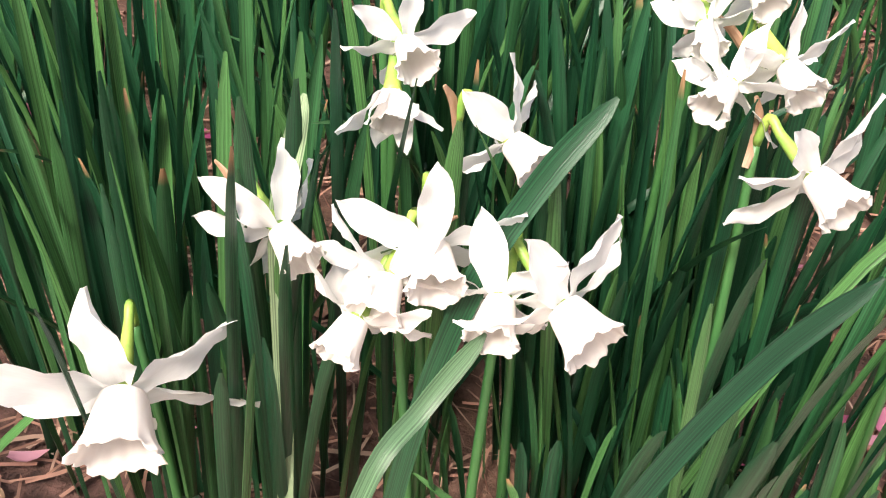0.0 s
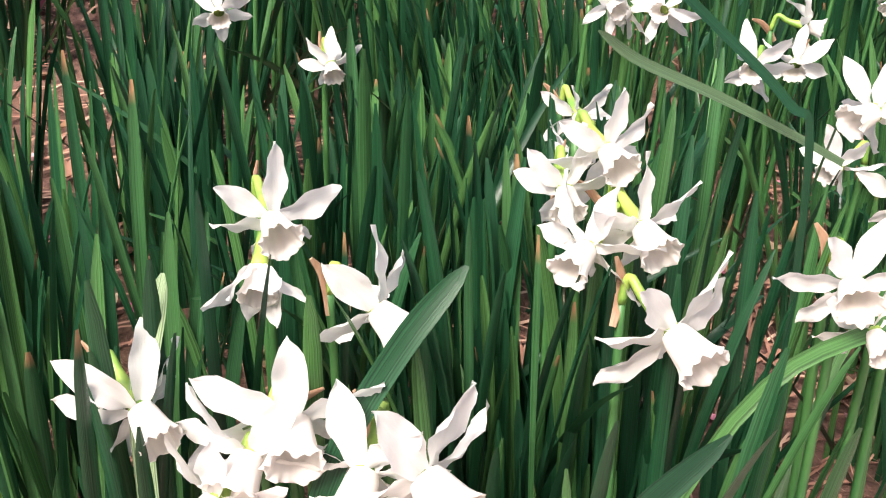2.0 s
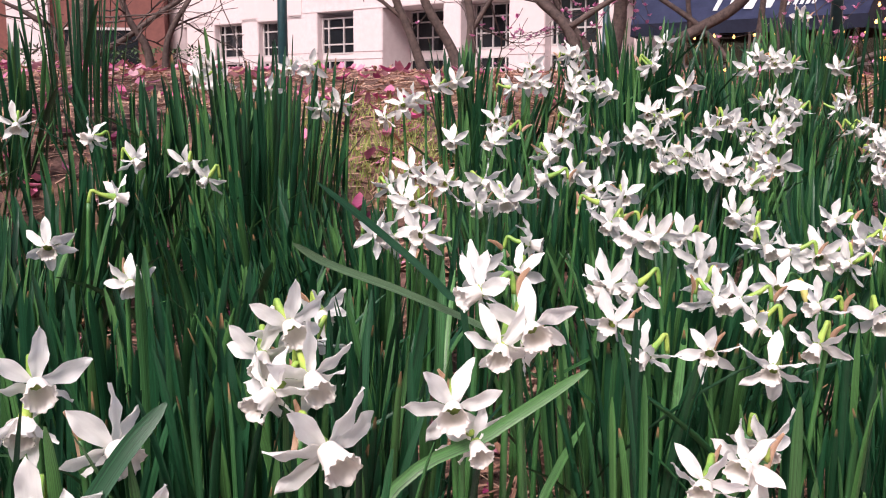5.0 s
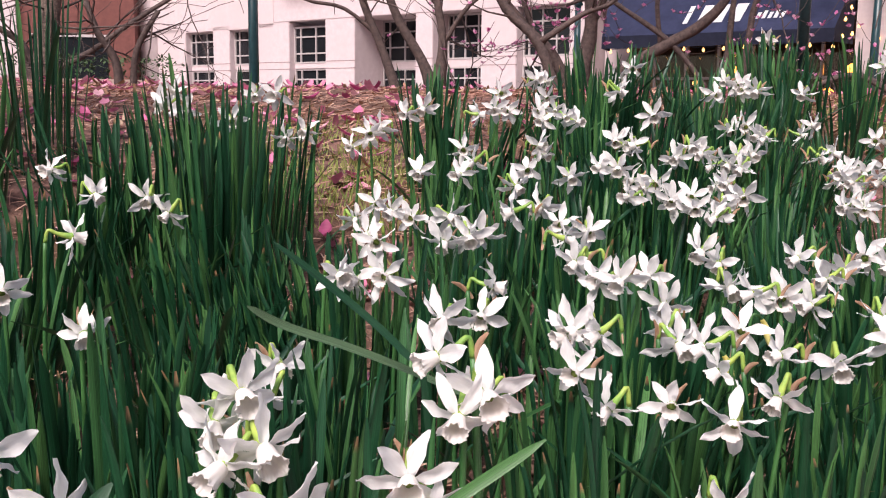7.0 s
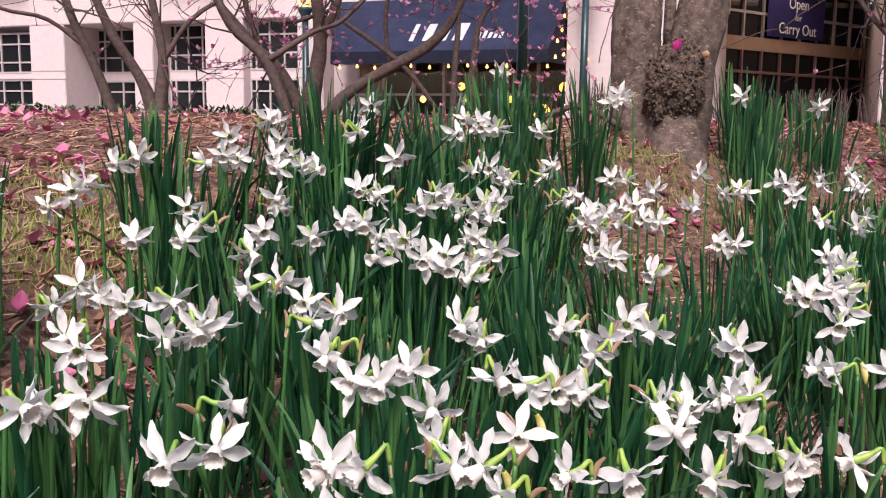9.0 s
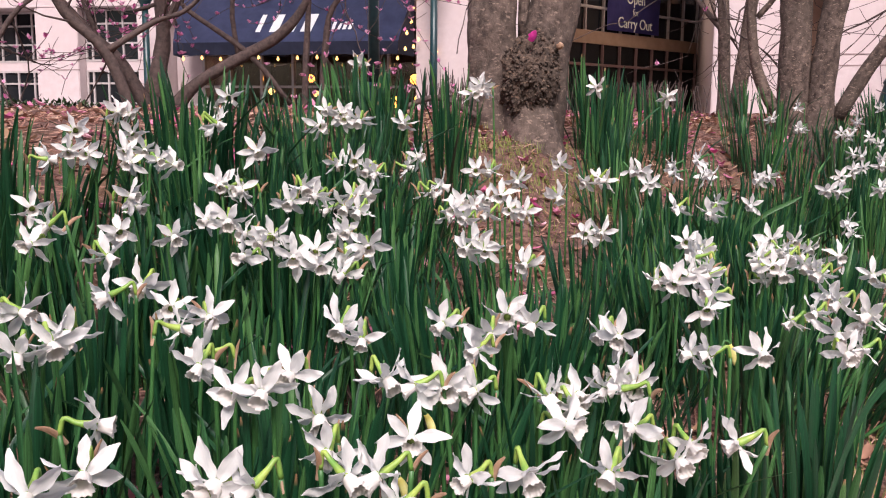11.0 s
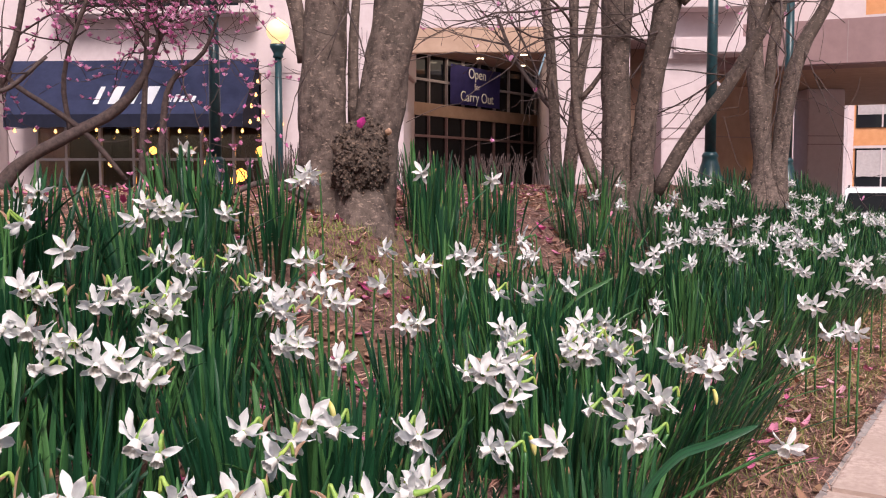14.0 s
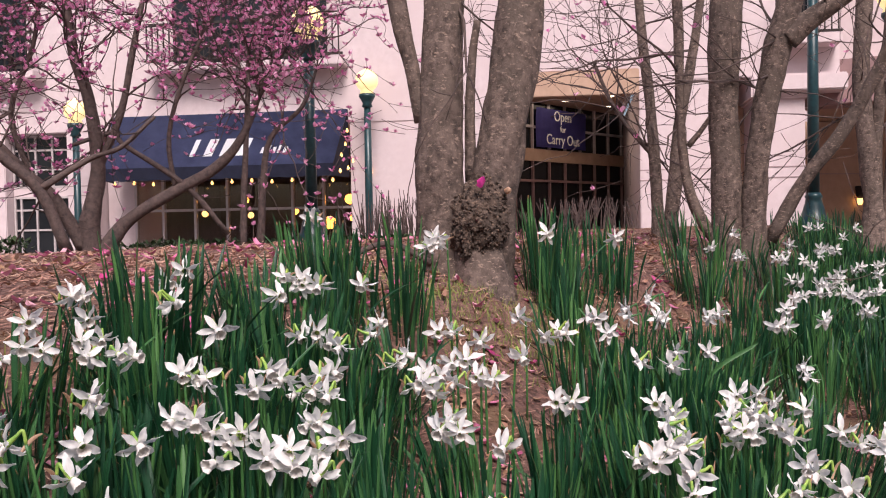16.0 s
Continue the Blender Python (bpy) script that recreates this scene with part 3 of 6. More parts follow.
# ---- flowers ----
def petal_mesh(length, width, bend, twist, seed):
    """A blunt-pointed petal, broadest past its middle, with a crease and a wavy rim, lying along x, bending to -z."""
    rs = np.random.default_rng(seed)
    nu, nv = 10, 5
    wav = rs.uniform(-1, 1, 4)
    vs, fs = [], []
    for i in range(nu):
        t = i / (nu - 1)
        if t < 0.5:
            hw = 0.40 + 0.60 * math.sin(math.pi * t)
        else:
            hw = max(0.03, 1 - ((t - 0.5) / 0.505) ** 1.9) ** 0.85
        hw *= 0.5 * width * (1 + 0.07 * wav[3] * math.sin(9 * t))
        tw = twist * t
        for j in range(nv):
            q = -1 + 2 * j / (nv - 1)
            y = q * hw + 0.0016 * wav[0] * math.sin(4 * t)
            z = 0.26 * hw * (abs(q) ** 1.5) + 0.0016 * wav[0] * math.sin(7 * t + 3 * q + wav[1] * 3) + 0.0014 * abs(q) * math.sin(13 * t + wav[2] * 5 + 2 * q)
            yy, zz = y * math.cos(tw) - z * math.sin(tw), y * math.sin(tw) + z * math.cos(tw)
            vs.append((length * t * (1 - 0.12 * abs(bend) * t), yy, zz - bend * length * t * t))
    for i in range(nu - 1):
        for j in range(nv - 1):
            a = i * nv + j
            fs.append((a, a + 1, a + nv + 1, a + nv))
    me = bpy.data.meshes.new("petal")
    me.from_pydata(vs, [], fs)
    me.materials.append(PETAL)
    me.polygons.foreach_set("use_smooth", [True] * len(me.polygons))
    return me


def corona_mesh(length, r0, r1, seed):
    """The trumpet: a ribbed cone, flaring to a crimped rim, with an inner wall."""
    rs = np.random.default_rng(seed)
    n = 54
    ph = rs.uniform(0, 6.28, 4)
    rows = [(0.0, 0.0), (0.15, 0.16), (0.4, 0.32), (0.65, 0.50), (0.83, 0.70), (0.94, 0.88), (1.0, 1.0)]
    vs, fs = [], []
    for inner in (0, 1):
        for t, k in (rows if not inner else rows[::-1]):
            fr = max(0, (t - 0.6) / 0.4) ** 1.6
            for i in range(n):
                an = 2 * math.pi * i / n
                crimp = math.sin(13 * an + ph[0] + 0.8 * math.sin(3 * an + ph[1]))
                r = r0 + (r1 - r0) * k - (0.0006 if inner else 0)
                r *= 1 + fr * (0.085 * crimp + 0.05 * math.sin(5 * an + ph[1])) + 0.022 * t * math.sin(6 * an + ph[3]) + 0.03 * math.sin(3 * an + ph[2])
                z = length * (t + fr * (0.035 * math.sin(13 * an + ph[3]) + 0.05 * math.sin(5 * an + ph[0])))
                vs.append((r * math.cos(an), r * math.sin(an), z))
    m = 2 * len(rows)
    for j in range(m - 1):
        for i in range(n):
            fs.append((j * n + i, j * n + (i + 1) % n, (j + 1) * n + (i + 1) % n, (j + 1) * n + i))
    me = bpy.data.meshes.new("trumpet")
    me.from_pydata(vs, [], fs)
    me.materials.append(CORONA)
    me.polygons.foreach_set("use_smooth", [True] * len(me.polygons))
    return me


PETALS = [petal_mesh(0.0375, 0.0148, 0.10, 0.25, 1), petal_mesh(0.0365, 0.0158, 0.02, -0.3, 2), petal_mesh(0.039, 0.0138, 0.20, 0.6, 3),
          petal_mesh(0.037, 0.0160, -0.10, 0.1, 4), petal_mesh(0.0385, 0.0146, 0.26, -0.65, 5), petal_mesh(0.036, 0.0150, 0.06, 0.8, 6),
          petal_mesh(0.038, 0.0140, -0.20, 0.9, 7), petal_mesh(0.0355, 0.0156, 0.14, -0.9, 8)]
CORONAS = [corona_mesh(0.0200, 0.0062, 0.0118, 1), corona_mesh(0.0188, 0.0066, 0.0124, 2), corona_mesh(0.0208, 0.0060, 0.0112, 3)]


def spathe_mesh():
    bm = bmesh.new()
    pts = [(0, 0, -0.014, 0.0024), (0.001, 0, 0.0, 0.0036), (0.005, 0.001, 0.014, 0.0032), (0.012, 0.002, 0.024, 0.0012)]
    tube(bm, smooth_path(pts, 3), 7, 0.35, 3.1)
    for v in bm.verts:
        v.co.y *= 0.45
    me = bpy.data.meshes.new("spathe")
    bm.to_mesh(me)
    bm.free()
    me.materials.append(SPATHE)
    return me


SPATHE_ME = spathe_mesh()
frng = np.random.default_rng(21)
WORDS = ["fresh white daffodil with a frilled ivory trumpet", "white nodding daffodil with reflexed petals", "white daffodil with a pale yellow throat"]


def daffodil(x, y, z, yaw, nod, size=1.0, roll=0.0, spread=98, group="daffodils of the bed", label="", foot=None, closed=0.0):
    """A flower with its centre at x, y, z, facing yaw degrees (0 is +x) and dipping nod degrees."""
    size *= 1.34
    nearest = group == "nearest daffodils"
    ya, no = radians(yaw), radians(nod)
    a = Vector((math.cos(ya) * math.cos(no), math.sin(ya) * math.cos(no), -math.sin(no)))
    side = Vector((-math.sin(ya), math.cos(ya), 0))
    bx, by = foot if foot else (x - math.cos(ya) * 0.045 + frng.normal(0, 0.012), y - math.sin(ya) * 0.045 + frng.normal(0, 0.012))
    o = Vector((bx, by, ground_z(bx, by)))
    t = thing("daffodil", Matrix.Translation(o), label or WORDS[int(frng.integers(0, 3))] + " on a green stem", "daffodil", group)
    c = Vector((x, y, z)) - o
    b = c - a * 0.012 * size
    top = c - a * 0.023 * size + Vector((0, 0, 0.001))
    # stem: up from the bulb, then over in a goose-neck
    s1 = Vector((top.x - a.x * 0.016, top.y - a.y * 0.016, top.z - 0.022 + 0.010 * math.cos(no)))
    rad = 0.0029
    line = [(0, 0, -0.01, rad * 1.25), (s1.x * 0.35, s1.y * 0.35, s1.z * 0.45, rad * 1.15), (s1.x * 0.8, s1.y * 0.8, s1.z * 0.85, rad), (s1.x, s1.y, s1.z, rad)]
    mid = s1.lerp(top, 0.55) + Vector((-a.x * 0.004, -a.y * 0.004, 0.009 + 0.007 * math.sin(no)))
    bm = bmesh.new()
    tube(bm, smooth_path(line, 3), 7)
    part("stem", bm, STEM, t, smooth=True)
    bm = bmesh.new()
    tube(bm, smooth_path([(*s1, rad * 0.96), (*mid, rad * 0.92), (*top, rad * 1.05), (*b, rad * 1.45), (*c, rad * 2.0)], 4), 8)
    part("neck", bm, NECK, t, "yellow-green arched neck", smooth=True)
    zax = a
    xax = side
    yax = zax.cross(xax)
    head = Matrix((xax, yax, zax)).transposed().to_4x4()
    head.translation = c
    head = head @ pose(0, 0, 0, 0, 0, roll) @ Matrix.Scale(size, 4)
    place("trumpet", CORONAS[int(frng.integers(0, 3))], None, t, m=head if nearest else head @ Matrix.Diagonal((0.95, 0.95, 0.86, 1)))
    for k in range(6):
        me = PETALS[int(frng.integers(0, 8))]
        back = (spread - 90) + frng.normal(0, 9 if nearest else 17) + (4 if k % 2 else -4) - closed
        pm = head @ pose(0, 0, 0, 0, 0, 60 * k + frng.normal(0, 5)) @ pose(0.0045, 0, -0.0010 - 0.0004 * (k % 2), 0, back, 0) @ pose(0, 0, 0, frng.normal(0, 9 if nearest else 20), 0, 0) @ Matrix.Scale(frng.uniform(0.9, 1.08), 4) @ Matrix.Diagonal((1, 1 if nearest else 0.97, 1, 1))
        place("petal", me, None, t, m=pm)
    if size > 0.8 and frng.uniform() < 0.75:
        place("spathe", SPATHE_ME, None, t, "dry papery tan spathe", m=Matrix.Translation(s1) @ pose(0, 0, 0, frng.uniform(-25, 25), frng.uniform(-20, 35), yaw + frng.uniform(100, 260)))
    return t


# the flowers that the camera passes nearest: x, y, z, facing, dip, turn
daffodil(-0.222, 0.397, 0.160, -72, 22, 1.42, 30, 96, "nearest daffodils", "white daffodil with a frilled ivory trumpet, fully open")
daffodil(0.004, 0.437, 0.229, -44, 19, 1.06, 8, 100, "nearest daffodils", "white daffodil with long narrow petals and a frilled trumpet")
daffodil(-0.028, 0.440, 0.226, -95, 26, 0.92, 50, 108, "nearest daffodils", "white nodding daffodil half hidden by its neighbour")
daffodil(-0.066, 0.449, 0.247, -74, 25, 1.0, 24, 96, "nearest daffodils", "white daffodil with broad petals above a frilled trumpet")
daffodil(-0.086, 0.437, 0.232, -100, 30, 0.9, 0, 112, "nearest daffodils", "white drooping daffodil with reflexed petals")
daffodil(-0.100, 0.424, 0.213, -110, 32, 0.86, 20, 112, "nearest daffodils", "small white drooping daffodil with twisted petals")
daffodil(0.124, 0.512, 0.281, -52, 20, 0.96, 6, 100, "nearest daffodils", "white daffodil with long petals over pink litter")
daffodil(0.106, 0.556, 0.322, -60, 22, 0.82, 36, 104, "nearest daffodils", "white nodding daffodil beside a twin flower")
daffodil(0.076, 0.545, 0.312, -120, 22, 0.79, 12, 118, "nearest daffodils", "white daffodil with swept-back petals")
daffodil(-0.100, 0.535, 0.320, -58, 16, 0.79, 20, 104, "nearest daffodils", "white daffodil seen side on with a yellow neck")
daffodil(-0.104, 0.521, 0.296, -80, 37, 0.72, 0, 40, "nearest daffodils", "half-closed white daffodil bud", closed=0)
daffodil(-0.036, 0.516, 0.278, -30, 25, 0.83, 15, 118, "nearest daffodils", "white daffodil turned away with a yellow throat")
daffodil(-0.146, 0.446, 0.247, -40, 25, 0.85, 15, 122, "nearest daffodils", "white daffodil with swept-back petals among leaves")
daffodil(0.084, 0.585, 0.356, -60, 19, 0.72, 30, 104, "nearest daffodils", "white daffodil high among the leaves")
daffodil(0.062, 0.580, 0.332, -80, 28, 0.66, 10, 110, "nearest daffodils", "small white nodding daffodil beside a twin flower")
daffodil(0.216, 0.538, 0.305, -88, 14, 0.75, 6, 92, "nearest daffodils", "white star-shaped daffodil with an open frilled trumpet")
daffodil(0.233, 0.540, 0.276, -70, 25, 0.61, 20, 110, "nearest daffodils", "white drooping daffodil under a leaf")
daffodil(0.276, 0.582, 0.357, -75, 16, 0.74, 28, 96, "nearest daffodils", "white daffodil with an open frilled trumpet")
daffodil(0.253, 0.574, 0.342, -100, 24, 0.65, 0, 108, "nearest daffodils", "white nodding daffodil behind a leaf")
daffodil(0.235, 0.620, 0.378, -150, 17, 0.68, 20, 108, "nearest daffodils", "white daffodil facing sideways")

BED_LEFT = [(0.38, 2.23), (0.47, 2.19), (0.30, 1.78), (0.38, 1.68), (0.48, 2.36), (0.55, 2.08), (-0.35, 1.95), (-0.55, 1.45), (-0.43, 1.47), (-0.33, 1.40), (-0.25, 1.42), (-0.28, 1.18), (-0.30, 1.00), (-0.15, 0.87), (-0.19, 2.03), (-0.20, 1.83), (-0.05, 1.84), (0.10, 1.93), (0.15, 2.04), (0.19, 2.08), (0.08, 1.90), (0.32, 2.09), (0.39, 2.11), (0.47, 2.12), (0.50, 2.30), (0.19, 1.73), (0.27, 1.73), (0.28, 1.87), (0.41, 1.79), (0.45, 1.96), (0.50, 1.80), (0.12, 1.55), (0.15, 1.50), (0.12, 1.33), (0.14, 1.26), (0.10, 1.12), (0.16, 1.14), (0.28, 0.82), (0.07, 0.83), (0.07, 0.77), (0.41, 0.80), (0.48, 0.82), (0.59, 0.82)]
BED_FRONT = [(0.54, 1.12), (0.48, 0.63), (0.41, 0.55), (0.45, 0.58), (0.39, 0.90), (0.53, 0.77), (0.25, 1.46), (0.28, 1.34), (0.30, 1.39), (0.36, 1.50), (0.41, 1.53), (0.44, 1.47), (0.48, 1.41), (0.45, 1.31), (0.46, 1.18), (0.54, 1.23), (0.65, 1.19), (0.31, 1.12), (0.29, 1.06), (0.53, 1.06), (0.53, 1.00), (0.83, 1.30), (0.71, 1.15), (0.75, 1.15), (0.63, 1.07), (0.40, 0.99), (0.39, 0.99), (0.89, 1.13), (0.84, 1.12), (0.95, 1.12), (0.98, 1.13), (0.83, 1.06), (0.90, 1.03), (0.71, 0.95), (0.63, 0.93), (0.79, 0.92), (0.95, 0.98), (1.01, 0.97), (0.56, 0.99), (0.24, 1.01)]
BED_MIDDLE = [(1.40, 1.57), (1.36, 1.43), (1.19, 1.27), (1.31, 1.24), (0.76, 2.52), (0.70, 2.38), (0.77, 2.28), (0.98, 2.47), (1.11, 2.53), (1.26, 2.58), (1.07, 2.56), (1.22, 2.39), (1.02, 2.32), (1.04, 2.23), (1.39, 2.39), (1.39, 2.25), (1.36, 2.15), (1.26, 2.15), (1.22, 2.24), (1.17, 2.20), (1.18, 2.09), (1.25, 2.20), (0.64, 2.08), (0.68, 2.06), (0.77, 2.02), (0.82, 2.09), (0.84, 2.07), (0.89, 2.02), (0.97, 2.10), (0.83, 1.90), (0.86, 1.81), (1.09, 1.85), (1.14, 1.89), (1.16, 1.73), (0.61, 1.87), (0.64, 1.87), (0.69, 1.86), (0.70, 1.76), (0.74, 1.73), (0.61, 1.76), (0.67, 1.42), (0.82, 1.39), (0.93, 1.39), (0.88, 1.35), (1.08, 1.35), (1.06, 1.28)]
BED_RIGHT = [(1.99, 1.92), (1.91, 1.78), (1.95, 1.74), (1.79, 1.71), (1.71, 1.45), (1.54, 1.67), (1.44, 1.51), (2.00, 1.50), (2.15, 1.57), (1.53, 1.29), (1.76, 2.56), (1.57, 2.26), (1.77, 2.43), (1.86, 2.46), (1.45, 1.95), (2.04, 2.48), (1.92, 2.20), (2.00, 2.16), (2.29, 2.31), (2.13, 2.28), (1.72, 1.92), (1.62, 1.77), (1.47, 1.61), (1.45, 1.20), (1.56, 1.37), (1.74, 1.50), (1.86, 1.64), (1.88, 1.83), (2.10, 1.95), (1.99, 1.82), (1.83, 1.72), (1.79, 1.75), (1.70, 1.37), (2.04, 1.65), (2.04, 1.55), (2.06, 1.53), (2.27, 1.62), (2.59, 1.83), (2.34, 1.53), (2.80, 1.72), (1.73, 1.10), (2.50, 2.13), (2.12, 1.82), (1.49, 2.34)]
BED_FAR = [(2.14, 2.66), (2.32, 2.72), (2.55, 2.85), (2.42, 2.67), (2.89, 1.73), (2.96, 2.63), (3.26, 2.84), (3.61, 3.09), (3.30, 2.69), (3.81, 2.88), (4.13, 3.37), (4.26, 3.29), (3.98, 3.37), (4.41, 3.18), (5.51, 3.87), (3.97, 2.66), (5.46, 3.69), (5.07, 3.32), (4.82, 3.08), (3.17, 2.02), (3.58, 2.20), (4.56, 2.78), (4.73, 2.78), (4.10, 2.36), (5.45, 3.09), (4.12, 2.30), (4.23, 2.53), (2.82, 2.78)]


DRIFT = {"white": Heap(), "green": Heap()}


def mesh_rows(me, m):
    co = np.empty(len(me.vertices) * 3)
    me.vertices.foreach_get("co", co)
    k = np.array(m)
    return co.reshape(-1, 3) @ k[:3, :3].T + k[:3, 3], [tuple(p.vertices) for p in me.polygons]


def drift_flower(x, y, z, yaw, nod, size, roll, spread):
    """One flower of the far drift, joined with the others there."""
    size *= 1.34
    ya, no = radians(yaw), radians(nod)
    a = Vector((math.cos(ya) * math.cos(no), math.sin(ya) * math.cos(no), -math.sin(no)))
    side = Vector((-math.sin(ya), math.cos(ya), 0))
    head = Matrix((side, a.cross(side), a)).transposed().to_4x4()
    head.translation = Vector((x, y, z))
    head = head @ pose(0, 0, 0, 0, 0, roll) @ Matrix.Scale(size, 4)
    DRIFT["white"].add(*mesh_rows(CORONAS[int(frng.integers(0, 3))], head @ Matrix.Diagonal((0.95, 0.95, 0.86, 1))))
    for k in range(6):
        pm = head @ pose(0, 0, 0, 0, 0, 60 * k + frng.normal(0, 5)) @ pose(0.0045, 0, -0.001, 0, spread - 90 + frng.normal(0, 17), 0) @ pose(0, 0, 0, frng.normal(0, 20), 0, 0) @ Matrix.Diagonal((1, 0.97, 1, 1))
        DRIFT["white"].add(*mesh_rows(PETALS[int(frng.integers(0, 8))], pm))
    top = Vector((x, y, z)) - a * 0.03 * size
    bx, by = x - a.x * 0.05, y - a.y * 0.05
    bm = bmesh.new()
    tube(bm, smooth_path([(bx, by, ground_z(bx, by) - 0.01, 0.0034), (bx, by, z - 0.05, 0.003), (*(top - Vector((a.x, a.y, 0)) * 0.008), 0.0028), (*top, 0.003), (x, y, z, 0.005)], 3), 6)
    bm.verts.index_update()
    DRIFT["green"].add([tuple(v.co) for v in bm.verts], [tuple(v.index for v in f.verts) for f in bm.faces])
    bm.free()


def sow(rows, words, grow=1.0, twin=0.5):
    """Flowers at the given places, some with a second bloom on the same stalk, mostly facing the path."""
    for x, y in rows:
        z = ground_z(x, y) + 0.325 + frng.normal(0, 0.006)
        by_path = y < 0.95
        face = math.degrees(math.atan2(0.2 - y, 0.25 - x)) + frng.normal(-10, 26 if by_path else 44)
        blooms = [(x, y, z, face, frng.uniform(2, 42), grow * frng.uniform(0.88, 1.06) * (0.9 if by_path else 1.0))]
        if frng.uniform() < (0.12 if by_path else twin):
            u = radians(face + frng.choice((-1, 1)) * frng.uniform(60, 110))
            blooms.append((x + 0.04 * math.cos(u), y + 0.04 * math.sin(u), z - frng.uniform(-0.01, 0.03), face + frng.normal(0, 35), frng.uniform(10, 50), grow * frng.uniform(0.78, 0.96)))
        short = bed_front(along(x, y)) + 0.10 - inward(x, y)
        for bloom in blooms:
            roll, spread = frng.uniform(0, 60), frng.uniform(92, 112)
            if math.hypot(x, y) > 3.1:
                drift_flower(*bloom, roll, spread)
            else:
                foot = (x + EDGE_IN[0] * short, y + EDGE_IN[1] * short) if short > 0 else None
                daffodil(*bloom, roll, spread, words, foot=foot)


sow(BED_LEFT, "daffodils at the thin end of the bed", 0.74, 0.3)
sow(BED_FRONT, "daffodils along the front of the bed", 0.8, 0.4)
sow(BED_MIDDLE, "daffodils in the middle of the bed", 0.83, 0.5)
sow(BED_RIGHT, "daffodils before the trees", 0.82, 0.5)
sow(BED_FAR, "daffodils at the far end of the bed", 0.9, 0.8)
for _x, _y, _z in ((1.34, 3.15, 0.815), (2.10, 2.87, 0.745), (1.63, 2.83, 0.740), (1.66, 2.86, 0.735), (1.60, 2.82, 0.715), (-0.36, 1.90, 0.575), (-0.33, 1.94, 0.56), (-0.13, 1.95, 0.60), (2.55, 3.05, 0.72)):
    daffodil(_x, _y, _z, -105 + frng.normal(0, 25), 18, 0.84, frng.uniform(0, 60), 94, "daffodils by the trees")
# thick flower drifts toward the far end, and behind the bed's middle
for _k in range(80):
    _a, _d = 1.7 + 5.4 * frng.uniform(0, 1) ** 1.2, frng.uniform(0.5, 1.6)
    _x, _y = plan(_a, _d)
    if not bare(_x, _y):
        sow([(_x, _y)], "daffodils at the far end of the bed", 0.86)
tagged(DRIFT["white"].make("daffodil_drift", PETAL), "drift of white daffodils at the far end of the bed", "daffodils", kind="stuff")
tagged(DRIFT["green"].make("daffodil_stalks", STEM), "green stalks of the far daffodil drift", "daffodil stalks", kind="stuff")


# buds among the open flowers
def bud(x, y):
    z0 = ground_z(x, y)
    t = thing("daffodil_bud", Matrix.Translation((x, y, z0)), "closed yellow-white daffodil bud on a green stem", "daffodil bud", "daffodil buds")
    h = 0.29
    bm = bmesh.new()
    tube(bm, smooth_path([(0, 0, -0.01, 0.0028), (0.004, 0, h * 0.6, 0.0024), (0.008, 0.0, h, 0.0022), (0.016, 0, h + 0.014, 0.0022), (0.026, 0, h + 0.006, 0.0026)], 3), 7)
    part("stem", bm, STEM, t, smooth=True)
    bm = bmesh.new()
    tube(bm, smooth_path([(0.024, 0, h + 0.008, 0.0028), (0.030, 0, h - 0.004, 0.0052), (0.034, 0, h - 0.018, 0.0048), (0.036, 0, h - 0.030, 0.0012)], 4), 9, 0.12)
    part("bud", bm, YELLOW, t, "folded pale yellow bud", smooth=True)


for _x, _y in ((1.30, 1.33), (1.02, 1.55), (1.93, 1.45), (2.25, 1.75), (0.66, 1.15), (0.57, 1.02), (1.75, 1.9)):
    bud(_x, _y)

